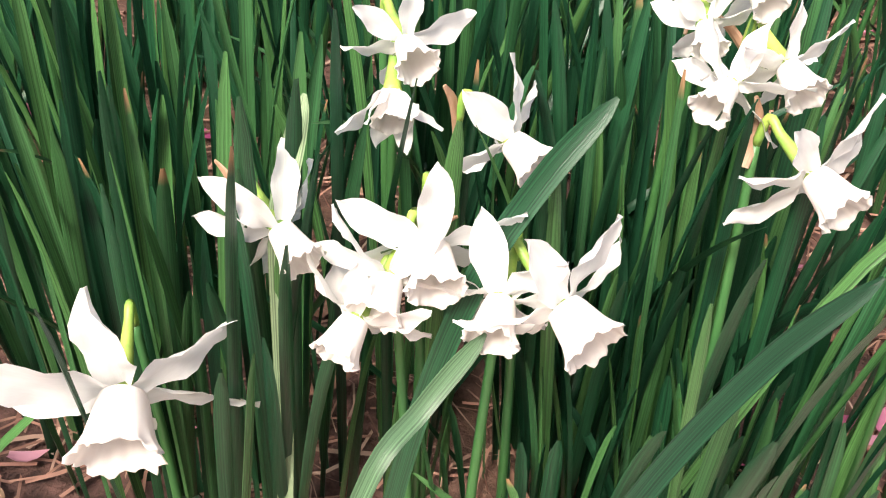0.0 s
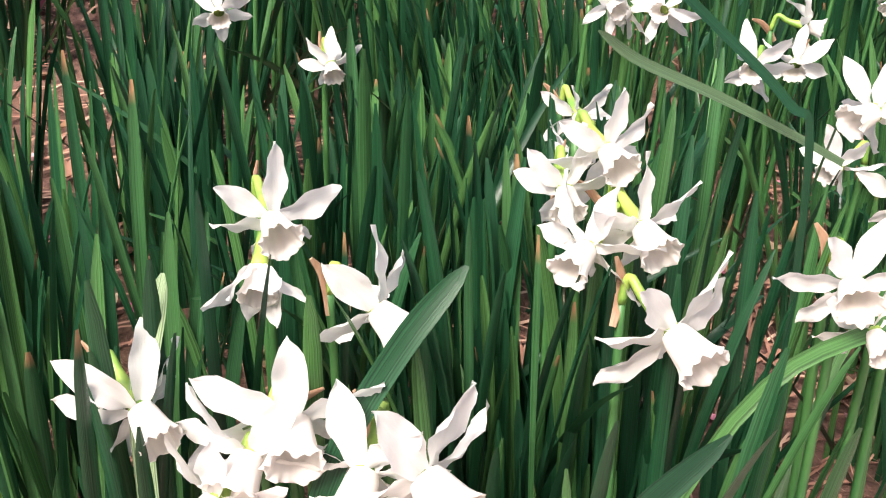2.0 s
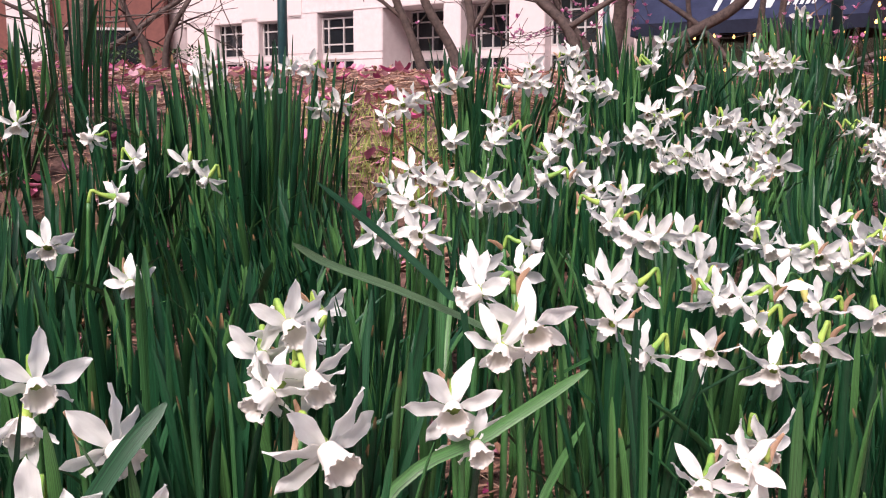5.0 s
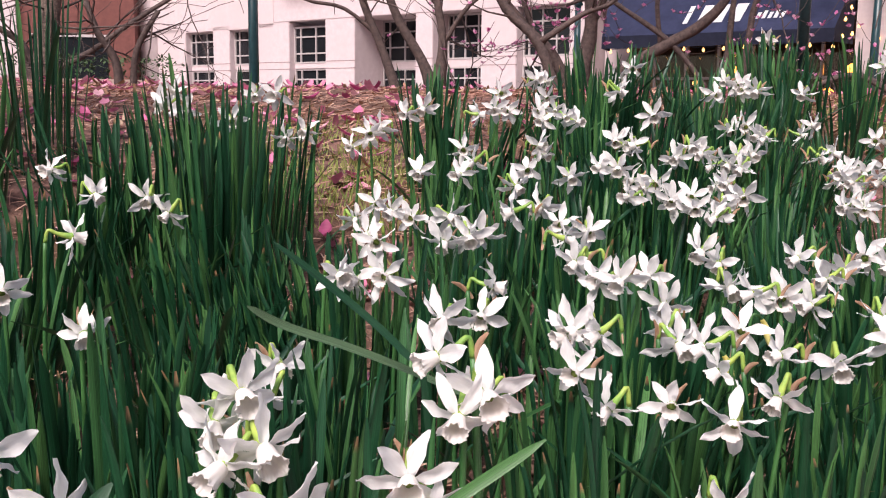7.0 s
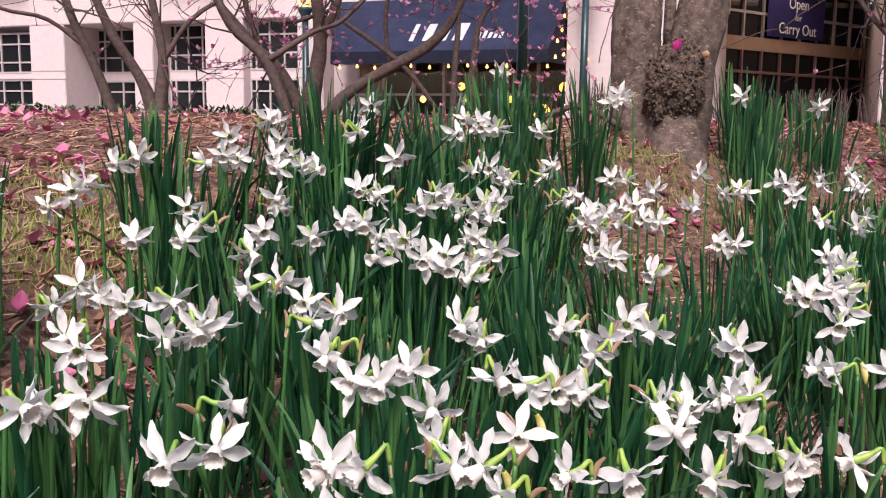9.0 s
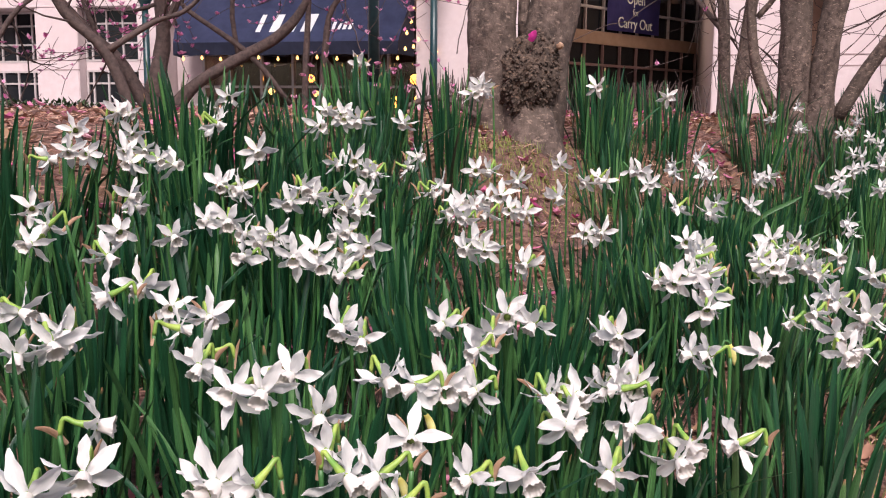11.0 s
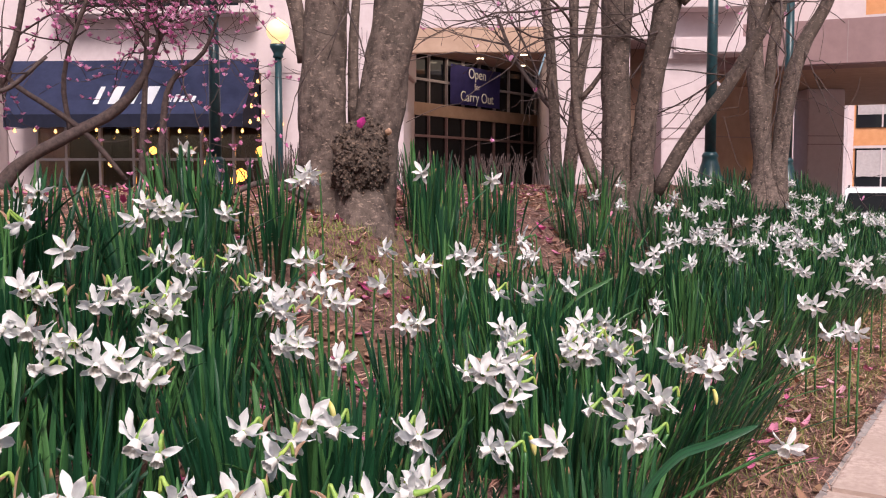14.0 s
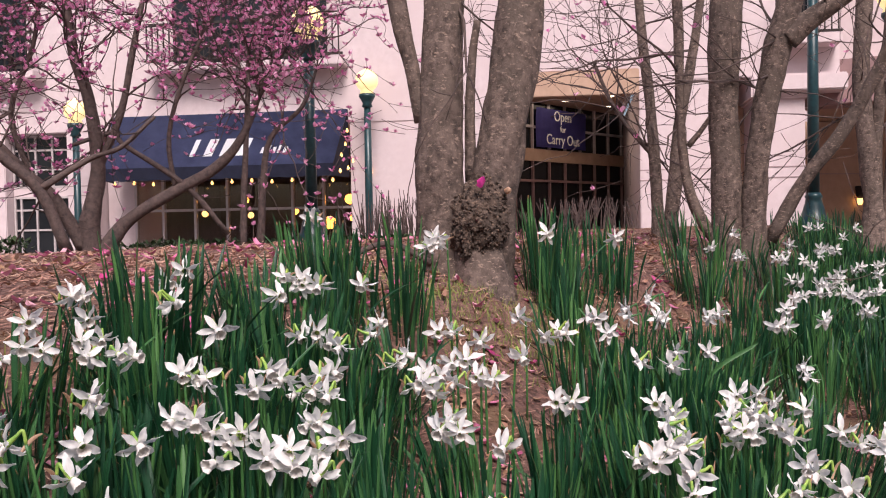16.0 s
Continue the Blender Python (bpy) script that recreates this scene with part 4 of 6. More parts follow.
# ---- litter on the bed ----
def scatter_litter():
    lr = np.random.default_rng(5)

    def spot(amin, amax, dmin, dmax):
        a, d = lr.uniform(amin, amax), lr.uniform(dmin, dmax)
        x, y = plan(a, d)
        return x, y, ground_z(x, y)

    heap = Heap()
    for k in range(36000):
        if k < 16000:
            x, y, z = spot(-4.0, 2.5, 0.0, 3.2)
        elif k < 22000:
            x, y, z = spot(-3.5, 4.0, 0.0, 0.6)
        else:
            x, y, z = spot(-6.0, 8.0, 0.0, 5.5)
        w = lr.uniform(0.0008, 0.0022) if k < 22000 else lr.uniform(0.0012, 0.0032)
        fine = 0.65 if math.hypot(x, y) < 1.0 else 1.0
        w *= fine
        ln, az = (0.4 + 0.6 * fine) * lr.uniform(0.04, 0.13), lr.uniform(0, math.pi)
        bow, lift, tip = lr.normal(0, 0.012), lr.uniform(0.001, 0.014), lr.normal(0, 0.010)
        v = []
        for i, t in enumerate((-0.5, -0.17, 0.17, 0.5)):
            c = bow * (1 - 4 * t * t)
            px, py = x + math.cos(az) * ln * t - math.sin(az) * c, y + math.sin(az) * ln * t + math.cos(az) * c
            pz = z + 0.004 + lift * (1 - 4 * t * t) + tip * t
            for s in (-1, 1):
                v.append((px - math.sin(az) * w * s, py + math.cos(az) * w * s, pz + 0.0006 * s))
        heap.add(v, [(0, 1, 3, 2), (2, 3, 5, 4), (4, 5, 7, 6)])
    tagged(heap.make("pine_straw", STRAW), "reddish brown fallen pine needles on the bed", "pine straw", kind="stuff")

    def curled(heap, x, y, z, ln, w, cup, az, tilt):
        v = []
        for i in range(5):
            t = i / 4
            hw = w * (0.25 + math.sin(math.pi * min(1, t * 0.85 + 0.12)) * 0.8) * (1 if t < 1 else 0.3)
            for s in (-1, 0, 1):
                lx, ly = (t - 0.5) * ln, s * hw * 0.5
                lz = cup * (abs(s) * hw * 0.7 + 2.2 * (t - 0.5) ** 2 * ln) + tilt * lx + 0.005 + abs(tilt) * ln * 0.5
                v.append((x + math.cos(az) * lx - math.sin(az) * ly, y + math.sin(az) * lx + math.cos(az) * ly, z + lz))
        f = []
        for i in range(4):
            for s in range(2):
                a = i * 3 + s
                f.append((a, a + 1, a + 4, a + 3))
        heap.add(v, f)

    dead = Heap()
    for k in range(4000):
        x, y, z = spot(-4.5, 4.0, 0.0, 3.8)
        curled(dead, x, y, z, lr.uniform(0.02, 0.055), lr.uniform(0.010, 0.024), lr.uniform(0.1, 0.6), lr.uniform(0, 6.28), lr.normal(0, 0.3))
    tagged(dead.make("dead_leaves", DEADLEAF), "curled dry brown leaves among the needles", "dead leaves", kind="stuff")
    pink = Heap()
    for k in range(1500):
        if k < 480:
            x, y, z = spot(-4.6, -1.6, 0.2, 4.2)
        elif k < 720:
            x, y, z = spot(-2.6, 2.0, 0.05, 2.4)
        else:
            x, y, z = spot(-3.5, 4.5, 1.6, 4.4)
        g = 0.5 if y < 1.4 and x > -0.6 else 1.0
        curled(pink, x, y, z, g * lr.uniform(0.032, 0.070), g * lr.uniform(0.018, 0.034), lr.uniform(0.2, 0.7), lr.uniform(0, 6.28), lr.normal(0, 0.25))
    for gx, gy, ra, rd in GAPS[:9]:
        for k in range(4):
            x, y = gx + lr.uniform(-0.6, 0.6) * ra, gy + lr.uniform(-0.6, 0.6) * rd
            curled(pink, x, y, ground_z(x, y), lr.uniform(0.035, 0.06), lr.uniform(0.018, 0.03), 0.5, lr.uniform(0, 6.28), 0.2)
    for x, y in ((0.27, 0.66), (0.29, 0.69), (0.25, 0.68), (0.30, 0.62), (0.16, 0.62), (2.35, 1.75), (2.5, 1.72), (2.62, 1.78), (-0.2, 0.95)):
        curled(pink, x, y, ground_z(x, y), 0.040 if x < 1 else 0.058, 0.018 if x < 1 else 0.030, 0.5, lr.uniform(0, 6.28), 0.2)
    tagged(pink.make("fallen_petals", FALLEN), "fallen pink and magenta magnolia petals on the litter", "petals", kind="stuff")
    moss = Heap()
    for k in range(6400):
        x, y = plan(lr.uniform(-1.2, 5.0), lr.uniform(0.02, 0.34)) if k >= 2600 else (lr.normal(0.02, 0.16), lr.normal(2.35, 0.16)) if k < 1300 else (lr.normal(2.05, 0.3), lr.normal(3.1, 0.18))
        z = ground_z(x, y)
        az, h = lr.uniform(0, 6.28), lr.uniform(0.012, 0.05)
        moss.add([(x - 0.002, y, z), (x + 0.002, y, z), (x + 0.015 * math.cos(az), y + 0.015 * math.sin(az), z + h)], [(0, 1, 2)])
    tagged(moss.make("grass_tufts", MOSSY), "short yellow-green moss and grass between clumps", "grass", kind="stuff")


scatter_litter()

# ---- trees ----
TWIN = [
    [(2.06, 3.49, 0.34, 0.136), (2.05, 3.49, 0.50, 0.119), (2.04, 3.49, 0.66, 0.104), (2.04, 3.50, 0.78, 0.101), (2.03, 3.50, 1.00, 0.096), (2.04, 3.49, 1.34, 0.087), (2.06, 3.49, 1.68, 0.081), (2.07, 3.48, 2.12, 0.074)],
    [(2.18, 3.41, 0.34, 0.111), (2.19, 3.41, 0.50, 0.102), (2.20, 3.40, 0.66, 0.098), (2.22, 3.39, 0.91, 0.092), (2.26, 3.36, 1.22, 0.094), (2.30, 3.33, 1.49, 0.096), (2.32, 3.32, 1.67, 0.092), (2.37, 3.28, 2.11, 0.083)],
    [(2.13, 3.33, 0.30, 0.165), (2.13, 3.335, 0.46, 0.128), (2.12, 3.35, 0.60, 0.100), (2.12, 3.40, 0.80, 0.080), (2.13, 3.43, 0.92, 0.030)],
    [(2.14, 3.44, 0.95, 0.025), (2.14, 3.44, 1.22, 0.022), (2.15, 3.43, 1.45, 0.018), (2.17, 3.42, 1.59, 0.016)],
    [(1.97, 3.54, 1.19, 0.027), (1.94, 3.55, 1.41, 0.032), (1.90, 3.57, 1.61, 0.040), (1.85, 3.60, 1.95, 0.042)],
]
SECOND = [
    [(4.48, 4.29, 0.32, 0.144), (4.47, 4.30, 0.63, 0.096), (4.46, 4.30, 1.07, 0.087), (4.46, 4.31, 1.58, 0.092), (4.47, 4.29, 2.09, 0.095), (4.50, 4.27, 2.69, 0.085)],
    [(4.56, 4.20, 0.32, 0.132), (4.57, 4.19, 0.73, 0.078), (4.58, 4.17, 1.07, 0.070), (4.60, 4.15, 1.30, 0.068), (4.66, 4.09, 1.73, 0.078), (4.71, 4.03, 2.05, 0.075), (4.76, 3.96, 2.63, 0.061)],
    [(4.47, 4.29, 0.60, 0.050), (4.38, 4.39, 0.73, 0.038), (4.30, 4.46, 1.01, 0.031), (4.28, 4.49, 1.43, 0.025), (4.27, 4.49, 1.91, 0.031), (4.26, 4.51, 2.52, 0.027)],
    [(4.63, 4.12, 0.64, 0.042), (4.76, 3.97, 1.00, 0.039), (4.86, 3.83, 1.22, 0.041), (4.95, 3.71, 1.47, 0.039), (5.03, 3.61, 1.74, 0.037), (5.10, 3.50, 2.23, 0.031)],
    [(4.70, 4.04, 1.83, 0.079), (4.78, 3.94, 1.93, 0.059), (4.90, 3.78, 2.05, 0.045), (5.04, 3.59, 2.18, 0.027)],
    [(4.31, 4.46, 1.22, 0.019), (4.37, 4.39, 1.33, 0.016), (4.41, 4.35, 1.42, 0.012)],
]
SLIM = [
    [(5.19, 5.69, 0.49, 0.070), (5.19, 5.69, 0.81, 0.048), (5.17, 5.70, 1.25, 0.044), (5.15, 5.72, 1.68, 0.040), (5.11, 5.76, 2.21, 0.037), (5.07, 5.79, 2.98, 0.031)],
    [(5.26, 5.62, 0.48, 0.078), (5.26, 5.63, 0.72, 0.057), (5.29, 5.60, 1.07, 0.055), (5.31, 5.58, 1.46, 0.044), (5.37, 5.51, 1.93, 0.037), (5.43, 5.46, 2.43, 0.030), (5.46, 5.43, 2.85, 0.022)],
    [(5.17, 5.70, 1.27, 0.029), (5.05, 5.81, 1.45, 0.019), (4.93, 5.92, 1.70, 0.016), (4.83, 6.00, 2.01, 0.013)],
]
FAR = [
    [(7.03, 5.11, 0.47, 0.211), (7.02, 5.13, 0.81, 0.096), (6.98, 5.18, 1.43, 0.076), (6.96, 5.21, 1.91, 0.069), (6.97, 5.19, 2.38, 0.066), (6.98, 5.18, 3.08, 0.056)],
    [(7.07, 5.05, 0.52, 0.117), (7.09, 5.03, 0.95, 0.073), (7.13, 4.98, 1.47, 0.069), (7.19, 4.90, 1.84, 0.060), (7.28, 4.76, 2.16, 0.050), (7.35, 4.65, 2.61, 0.038)],
    [(7.01, 5.14, 0.95, 0.070), (7.03, 5.12, 1.43, 0.047), (7.05, 5.09, 1.81, 0.050), (7.09, 5.04, 2.27, 0.047), (7.11, 5.01, 2.92, 0.038)],
]
MAG1 = [
    [(1.41, 7.94, 0.53, 0.104), (1.39, 7.94, 0.81, 0.080), (1.46, 7.93, 1.25, 0.057), (1.42, 7.94, 1.73, 0.047), (1.30, 7.95, 2.21, 0.042), (1.24, 7.96, 2.81, 0.033)],
    [(1.44, 7.93, 0.53, 0.080), (1.68, 7.89, 0.85, 0.052), (2.03, 7.82, 1.07, 0.047), (2.35, 7.73, 1.27, 0.042), (2.55, 7.67, 1.52, 0.033), (2.73, 7.61, 1.98, 0.026), (3.00, 7.51, 2.49, 0.019)],
    [(1.35, 7.95, 0.63, 0.061), (1.14, 7.98, 1.03, 0.042), (0.97, 8.00, 1.20, 0.038), (0.74, 8.02, 1.46, 0.031), (0.49, 8.03, 1.78, 0.021)],
    [(2.53, 7.68, 0.55, 0.031), (2.55, 7.67, 1.11, 0.026), (2.58, 7.66, 1.61, 0.021), (2.61, 7.65, 2.21, 0.017)],
    [(2.66, 7.63, 0.55, 0.035), (2.69, 7.62, 1.10, 0.028), (2.76, 7.60, 1.50, 0.024), (3.00, 7.51, 1.75, 0.017), (3.12, 7.46, 2.07, 0.012)],
    [(2.42, 7.71, 0.72, 0.019), (2.11, 7.79, 1.11, 0.024), (1.64, 7.90, 1.45, 0.019), (1.60, 7.91, 1.54, 0.017), (1.25, 7.96, 1.42, 0.014)],
    [(1.46, 7.93, 1.25, 0.038), (1.64, 7.90, 1.69, 0.028), (1.74, 7.88, 2.18, 0.024), (1.86, 7.85, 2.76, 0.019)],
    [(2.03, 7.82, 1.07, 0.021), (1.99, 7.82, 1.52, 0.019), (2.13, 7.79, 2.02, 0.017), (2.36, 7.73, 2.52, 0.012)],
    [(1.00, 7.99, 1.16, 0.024), (0.86, 8.01, 1.67, 0.021), (1.03, 7.99, 2.19, 0.017), (1.09, 7.98, 2.71, 0.014)],
]
MAG2 = [
    [(0.17, 7.23, 0.61, 0.065), (0.06, 7.23, 0.92, 0.039), (-0.11, 7.22, 1.20, 0.035), (-0.27, 7.21, 1.58, 0.030)],
    [(0.18, 7.23, 0.61, 0.061), (0.22, 7.23, 1.04, 0.035), (0.18, 7.23, 1.33, 0.030), (0.10, 7.23, 1.80, 0.024)],
    [(-0.11, 7.22, 0.61, 0.044), (-0.24, 7.21, 0.99, 0.033), (-0.40, 7.20, 1.38, 0.030), (-0.51, 7.19, 1.92, 0.022)],
    [(1.12, 7.18, 0.62, 0.044), (0.95, 7.20, 1.06, 0.039), (0.70, 7.22, 1.32, 0.035), (0.52, 7.23, 1.70, 0.028)],
    [(0.95, 7.20, 1.06, 0.026), (1.29, 7.16, 1.28, 0.020), (1.49, 7.13, 1.36, 0.017), (1.72, 7.09, 1.58, 0.013)],
    [(0.22, 7.23, 1.04, 0.020), (0.42, 7.23, 1.34, 0.017), (0.79, 7.21, 1.59, 0.013)],
    [(-0.24, 7.21, 1.07, 0.017), (-0.53, 7.18, 1.30, 0.015), (-0.82, 7.14, 1.36, 0.013), (-1.03, 7.11, 1.54, 0.011)],
]
PALE = [
    [(-2.50, 6.32, 0.58, 0.093), (-2.47, 6.33, 0.88, 0.076), (-2.43, 6.35, 1.18, 0.068), (-2.38, 6.37, 1.62, 0.055)],
    [(-2.55, 6.30, 0.57, 0.038), (-2.58, 6.29, 0.91, 0.028), (-2.72, 6.23, 1.05, 0.019), (-2.89, 6.14, 1.15, 0.013)],
    [(-2.46, 6.34, 0.77, 0.025), (-2.20, 6.44, 0.92, 0.019), (-1.95, 6.53, 1.12, 0.017), (-1.58, 6.64, 1.37, 0.013)],
    [(-2.03, 6.50, 0.58, 0.038), (-2.05, 6.50, 0.85, 0.030), (-2.15, 6.46, 1.04, 0.025), (-2.22, 6.43, 1.26, 0.019)],
    [(-1.95, 6.53, 0.58, 0.030), (-1.92, 6.54, 0.93, 0.023), (-1.77, 6.59, 1.21, 0.017)],
]
EDGE = [
    [(-1.07, 2.17, 0.30, 0.150), (-1.07, 2.17, 0.50, 0.118), (-1.07, 2.17, 0.80, 0.112), (-1.06, 2.17, 1.20, 0.106), (-1.08, 2.18, 1.9, 0.10)],
]


trng = np.random.default_rng(11)


def twig_run(heap_pts, start, direction, length, radius, depth):
    """Grows one twig with side shoots; collects polylines of (x, y, z, radius)."""
    d = Vector(direction).normalized()
    p = Vector(start)
    n = max(3, int(length / 0.10))
    line = [(*p, radius)]
    for i in range(n):
        d = (d + Vector(trng.normal(0, 0.16, 3)) + Vector((0, 0, 0.02))).normalized()
        p = p + d * (length / n)
        r = max(0.0022, radius * (1 - 0.75 * (i + 1) / n))
        line.append((*p, r))
        if depth and trng.uniform() < 0.42:
            s = (d + Vector(trng.normal(0, 0.75, 3)) + Vector((0, 0, 0.15))).normalized()
            twig_run(heap_pts, p, s, length * trng.uniform(0.3, 0.6), r * 0.7, depth - 1)
    heap_pts.append(line)


def tree(name, limbs, label, material, twigs=0, reach=(0.6, 1.3), blossoms=0, thick=14, from_z=1.0, rise=0.2, bias=(0, 0, 0), small=None):
    foot = limbs[0][0]
    o = Vector((foot[0], foot[1], ground_z(foot[0], foot[1])))
    t = thing(name, Matrix.Translation(o), label, "tree", "trees behind the bed")
    rel = [[(q[0] - o.x, q[1] - o.y, q[2] - o.z, q[3]) for q in l] for l in limbs]
    for i, l in enumerate(rel):
        bm = bmesh.new()
        big = l[0][3] > 0.05
        pts = smooth_path(l, 8 if big else 4)
        tube(bm, pts, thick if big else 8, 0.13 if big else 0.16, 3.7 * i)
        part("trunk" if i == 0 else ("stem" if big else "limb"), bm, material if big else (small or material), t, smooth=True)
    lines = []
    for k in range(twigs):
        l = rel[int(trng.integers(0, len(rel)))]
        cand = [q for q in smooth_path(l, 4) if q[2] + o.z > from_z]
        if not cand:
            continue
        q = cand[int(trng.integers(0, len(cand)))]
        d = Vector(trng.normal(0, 1, 3)) + Vector((0, 0, rise)) + Vector(bias)
        twig_run(lines, q[:3], d, trng.uniform(*reach), min(0.009, q[3] * 0.4), 2)
    if lines:
        bm = bmesh.new()
        for l in lines:
            tube(bm, l, 4)
        ob = part("twigs", bm, TWIG, t, "thin bare dark twigs", smooth=True)
        tagged(ob, kind="stuff")
    if blossoms and lines:
        heap = Heap()
        ends = [q for l in lines for q in l[1:]]
        for k in range(blossoms):
            q = ends[int(trng.integers(0, len(ends)))]
            c = Vector(q[:3])
            openness = trng.uniform(0.15, 1.0)
            for j in range(5):
                an = 2 * math.pi * j / 5 + trng.uniform(0, 1)
                ou = Vector((math.cos(an), math.sin(an), 0))
                up = Vector((0, 0, 1)) + Vector(trng.normal(0, 0.25, 3))
                L, W = trng.uniform(0.024, 0.042), trng.uniform(0.008, 0.014)
                tip = c + up * L * (1 - 0.5 * openness) + ou * L * openness
                m = c + up * L * 0.55 + ou * L * 0.45 * openness + ou * 0.006
                s = up.cross(ou).normalized() * W
                heap.add([tuple(c), tuple(m - s), tuple(tip), tuple(m + s)], [(0, 1, 2, 3)])
        ob = heap.make("blossoms", BLOSSOM, t)
        tagged(ob, "pink magnolia blossoms", kind="stuff")
    return t


twin = tree("twin_trunk_tree", TWIN, "grey-barked tree with two thick trunks and a knotted burl", BARK, thick=26, twigs=5, from_z=1.7, reach=(0.4, 0.9))


def burl():
    """A swollen knot between the trunks, scaly with short dead shoots."""
    o = Vector((2.06, 3.49, ground_z(2.06, 3.49)))
    at = Matrix.Translation(Vector((2.115, 3.325, 0.770)) - o)

    def skin(n):
        lumps = 1 + 0.20 * noise.noise(n * 2.0) + 0.16 * noise.noise(n * 5) + 0.10 * noise.noise(n * 12) + 0.07 * noise.noise(n * 26)
        return Vector((n.x * (0.112 + 0.020 * n.z) * lumps, n.y * 0.082 * lumps + 0.05 * max(0, -n.z), n.z * 0.185 * lumps))

    bm = bmesh.new()
    bmesh.ops.create_icosphere(bm, subdivisions=5, radius=1.0)
    for v in bm.verts:
        v.co = skin(v.co.normalized())
    part("burl", bm, BURL, twin, "dark scaly burl at the fork", m=at, smooth=True)
    bm = bmesh.new()
    for k in range(1500):
        n = Vector(trng.normal(0, 1, 3)).normalized()
        if n.y > 0.3:
            continue
        c = skin(n)
        e = c + n * trng.uniform(0.002, 0.008) + Vector((trng.normal(0, 0.005), 0, trng.normal(-0.004, 0.004)))
        tube(bm, [(*c, 0.0065), (*e, 0.0036)], 5)
    ob = part("burl_shoots", bm, BURL, twin, "short dead shoots", m=at)
    tagged(ob, kind="stuff")
    bm = bmesh.new()
    tube(bm, [(0, 0, 0, 0.012), (0.004, -0.012, 0.004, 0.014), (0.008, -0.02, 0.004, 0.006)], 8)
    part("cut_stub", bm, SPATHE, twin, "pale cut stub", m=Matrix.Translation(Vector((2.185, 3.255, 0.905)) - o))


burl()


def trunk_petal():
    vs, fs = [], []
    for i in range(6):
        t = i / 5
        hw = 0.022 * math.sin(math.pi * (0.12 + 0.8 * t))
        for s in (-1, 0, 1):
            vs.append(((t - 0.5) * 0.056, -0.006 * (1 - abs(s)) - 0.010 * math.sin(3 * t), s * hw + 0.012 * t))
    for i in range(5):
        for s in range(2):
            a = i * 3 + s
            fs.append((a, a + 1, a + 4, a + 3))
    ob = cloud("magnolia_petal", vs, fs, MAGENTA)
    ob.matrix_basis = pose(2.062, 3.248, 0.935, 10, 0, 28)
    tagged(ob, "bright magenta magnolia petal caught on the burl", "petal")


trunk_petal()
tree("forked_tree", SECOND, "grey-barked tree with fused trunks and a low curving limb", BARK, twigs=24, reach=(0.7, 1.7), thick=20, from_z=1.35, bias=(-0.9, 0.3, 0.1), blossoms=30)
tree("slender_tree", SLIM, "slender multi-stemmed tree with bare branches", BARK, twigs=20, reach=(0.7, 1.8), from_z=1.3, bias=(-0.8, 0.0, 0.2), blossoms=30, small=TWIG)
tree("stout_tree", FAR, "stout grey tree with three rising stems", BARK, twigs=14, reach=(0.6, 1.4), from_z=1.6, blossoms=25)
tree("magnolia", MAG1, "multi-stemmed magnolia in pink bloom", TWIG, twigs=135, reach=(0.6, 1.6), blossoms=7000, from_z=1.75, rise=0.9, small=TWIG)
tree("bare_magnolia", MAG2, "thin bare magnolia with spreading stems", TWIG, twigs=22, reach=(0.4, 1.1), blossoms=60, from_z=1.0, small=TWIG)
tree("pale_tree", PALE, "pale slender tree with spreading bare branches", BARK, twigs=26, reach=(0.5, 1.3), from_z=0.95, small=TWIG)
tree("young_trunk", EDGE, "rough brown trunk at the end of the bed", BARK, thick=16)


def exposed_root():
    bm = bmesh.new()
    g = ground_z
    pts = [(1.95, 3.44), (1.80, 3.50), (1.66, 3.56), (1.52, 3.60), (1.40, 3.62)]
    tube(bm, smooth_path([(x, y, g(x, y) + 0.015 + 0.10 * math.exp(-((i - 1.2) / 1.0) ** 2), 0.013 - 0.001 * i) for i, (x, y) in enumerate(pts)], 5), 8, 0.2)
    link("fallen_branch", bm, TWIG, None, "thin brown branch bending over the litter", smooth=True)
    tagged(bpy.data.objects["fallen_branch"], category="branch")


exposed_root()

# ---- the building behind: local x runs along its front, y goes in ----
FRONT = pose(2.3, 15.0, 0, 0, 0, -38)
FLOOR = -1.15


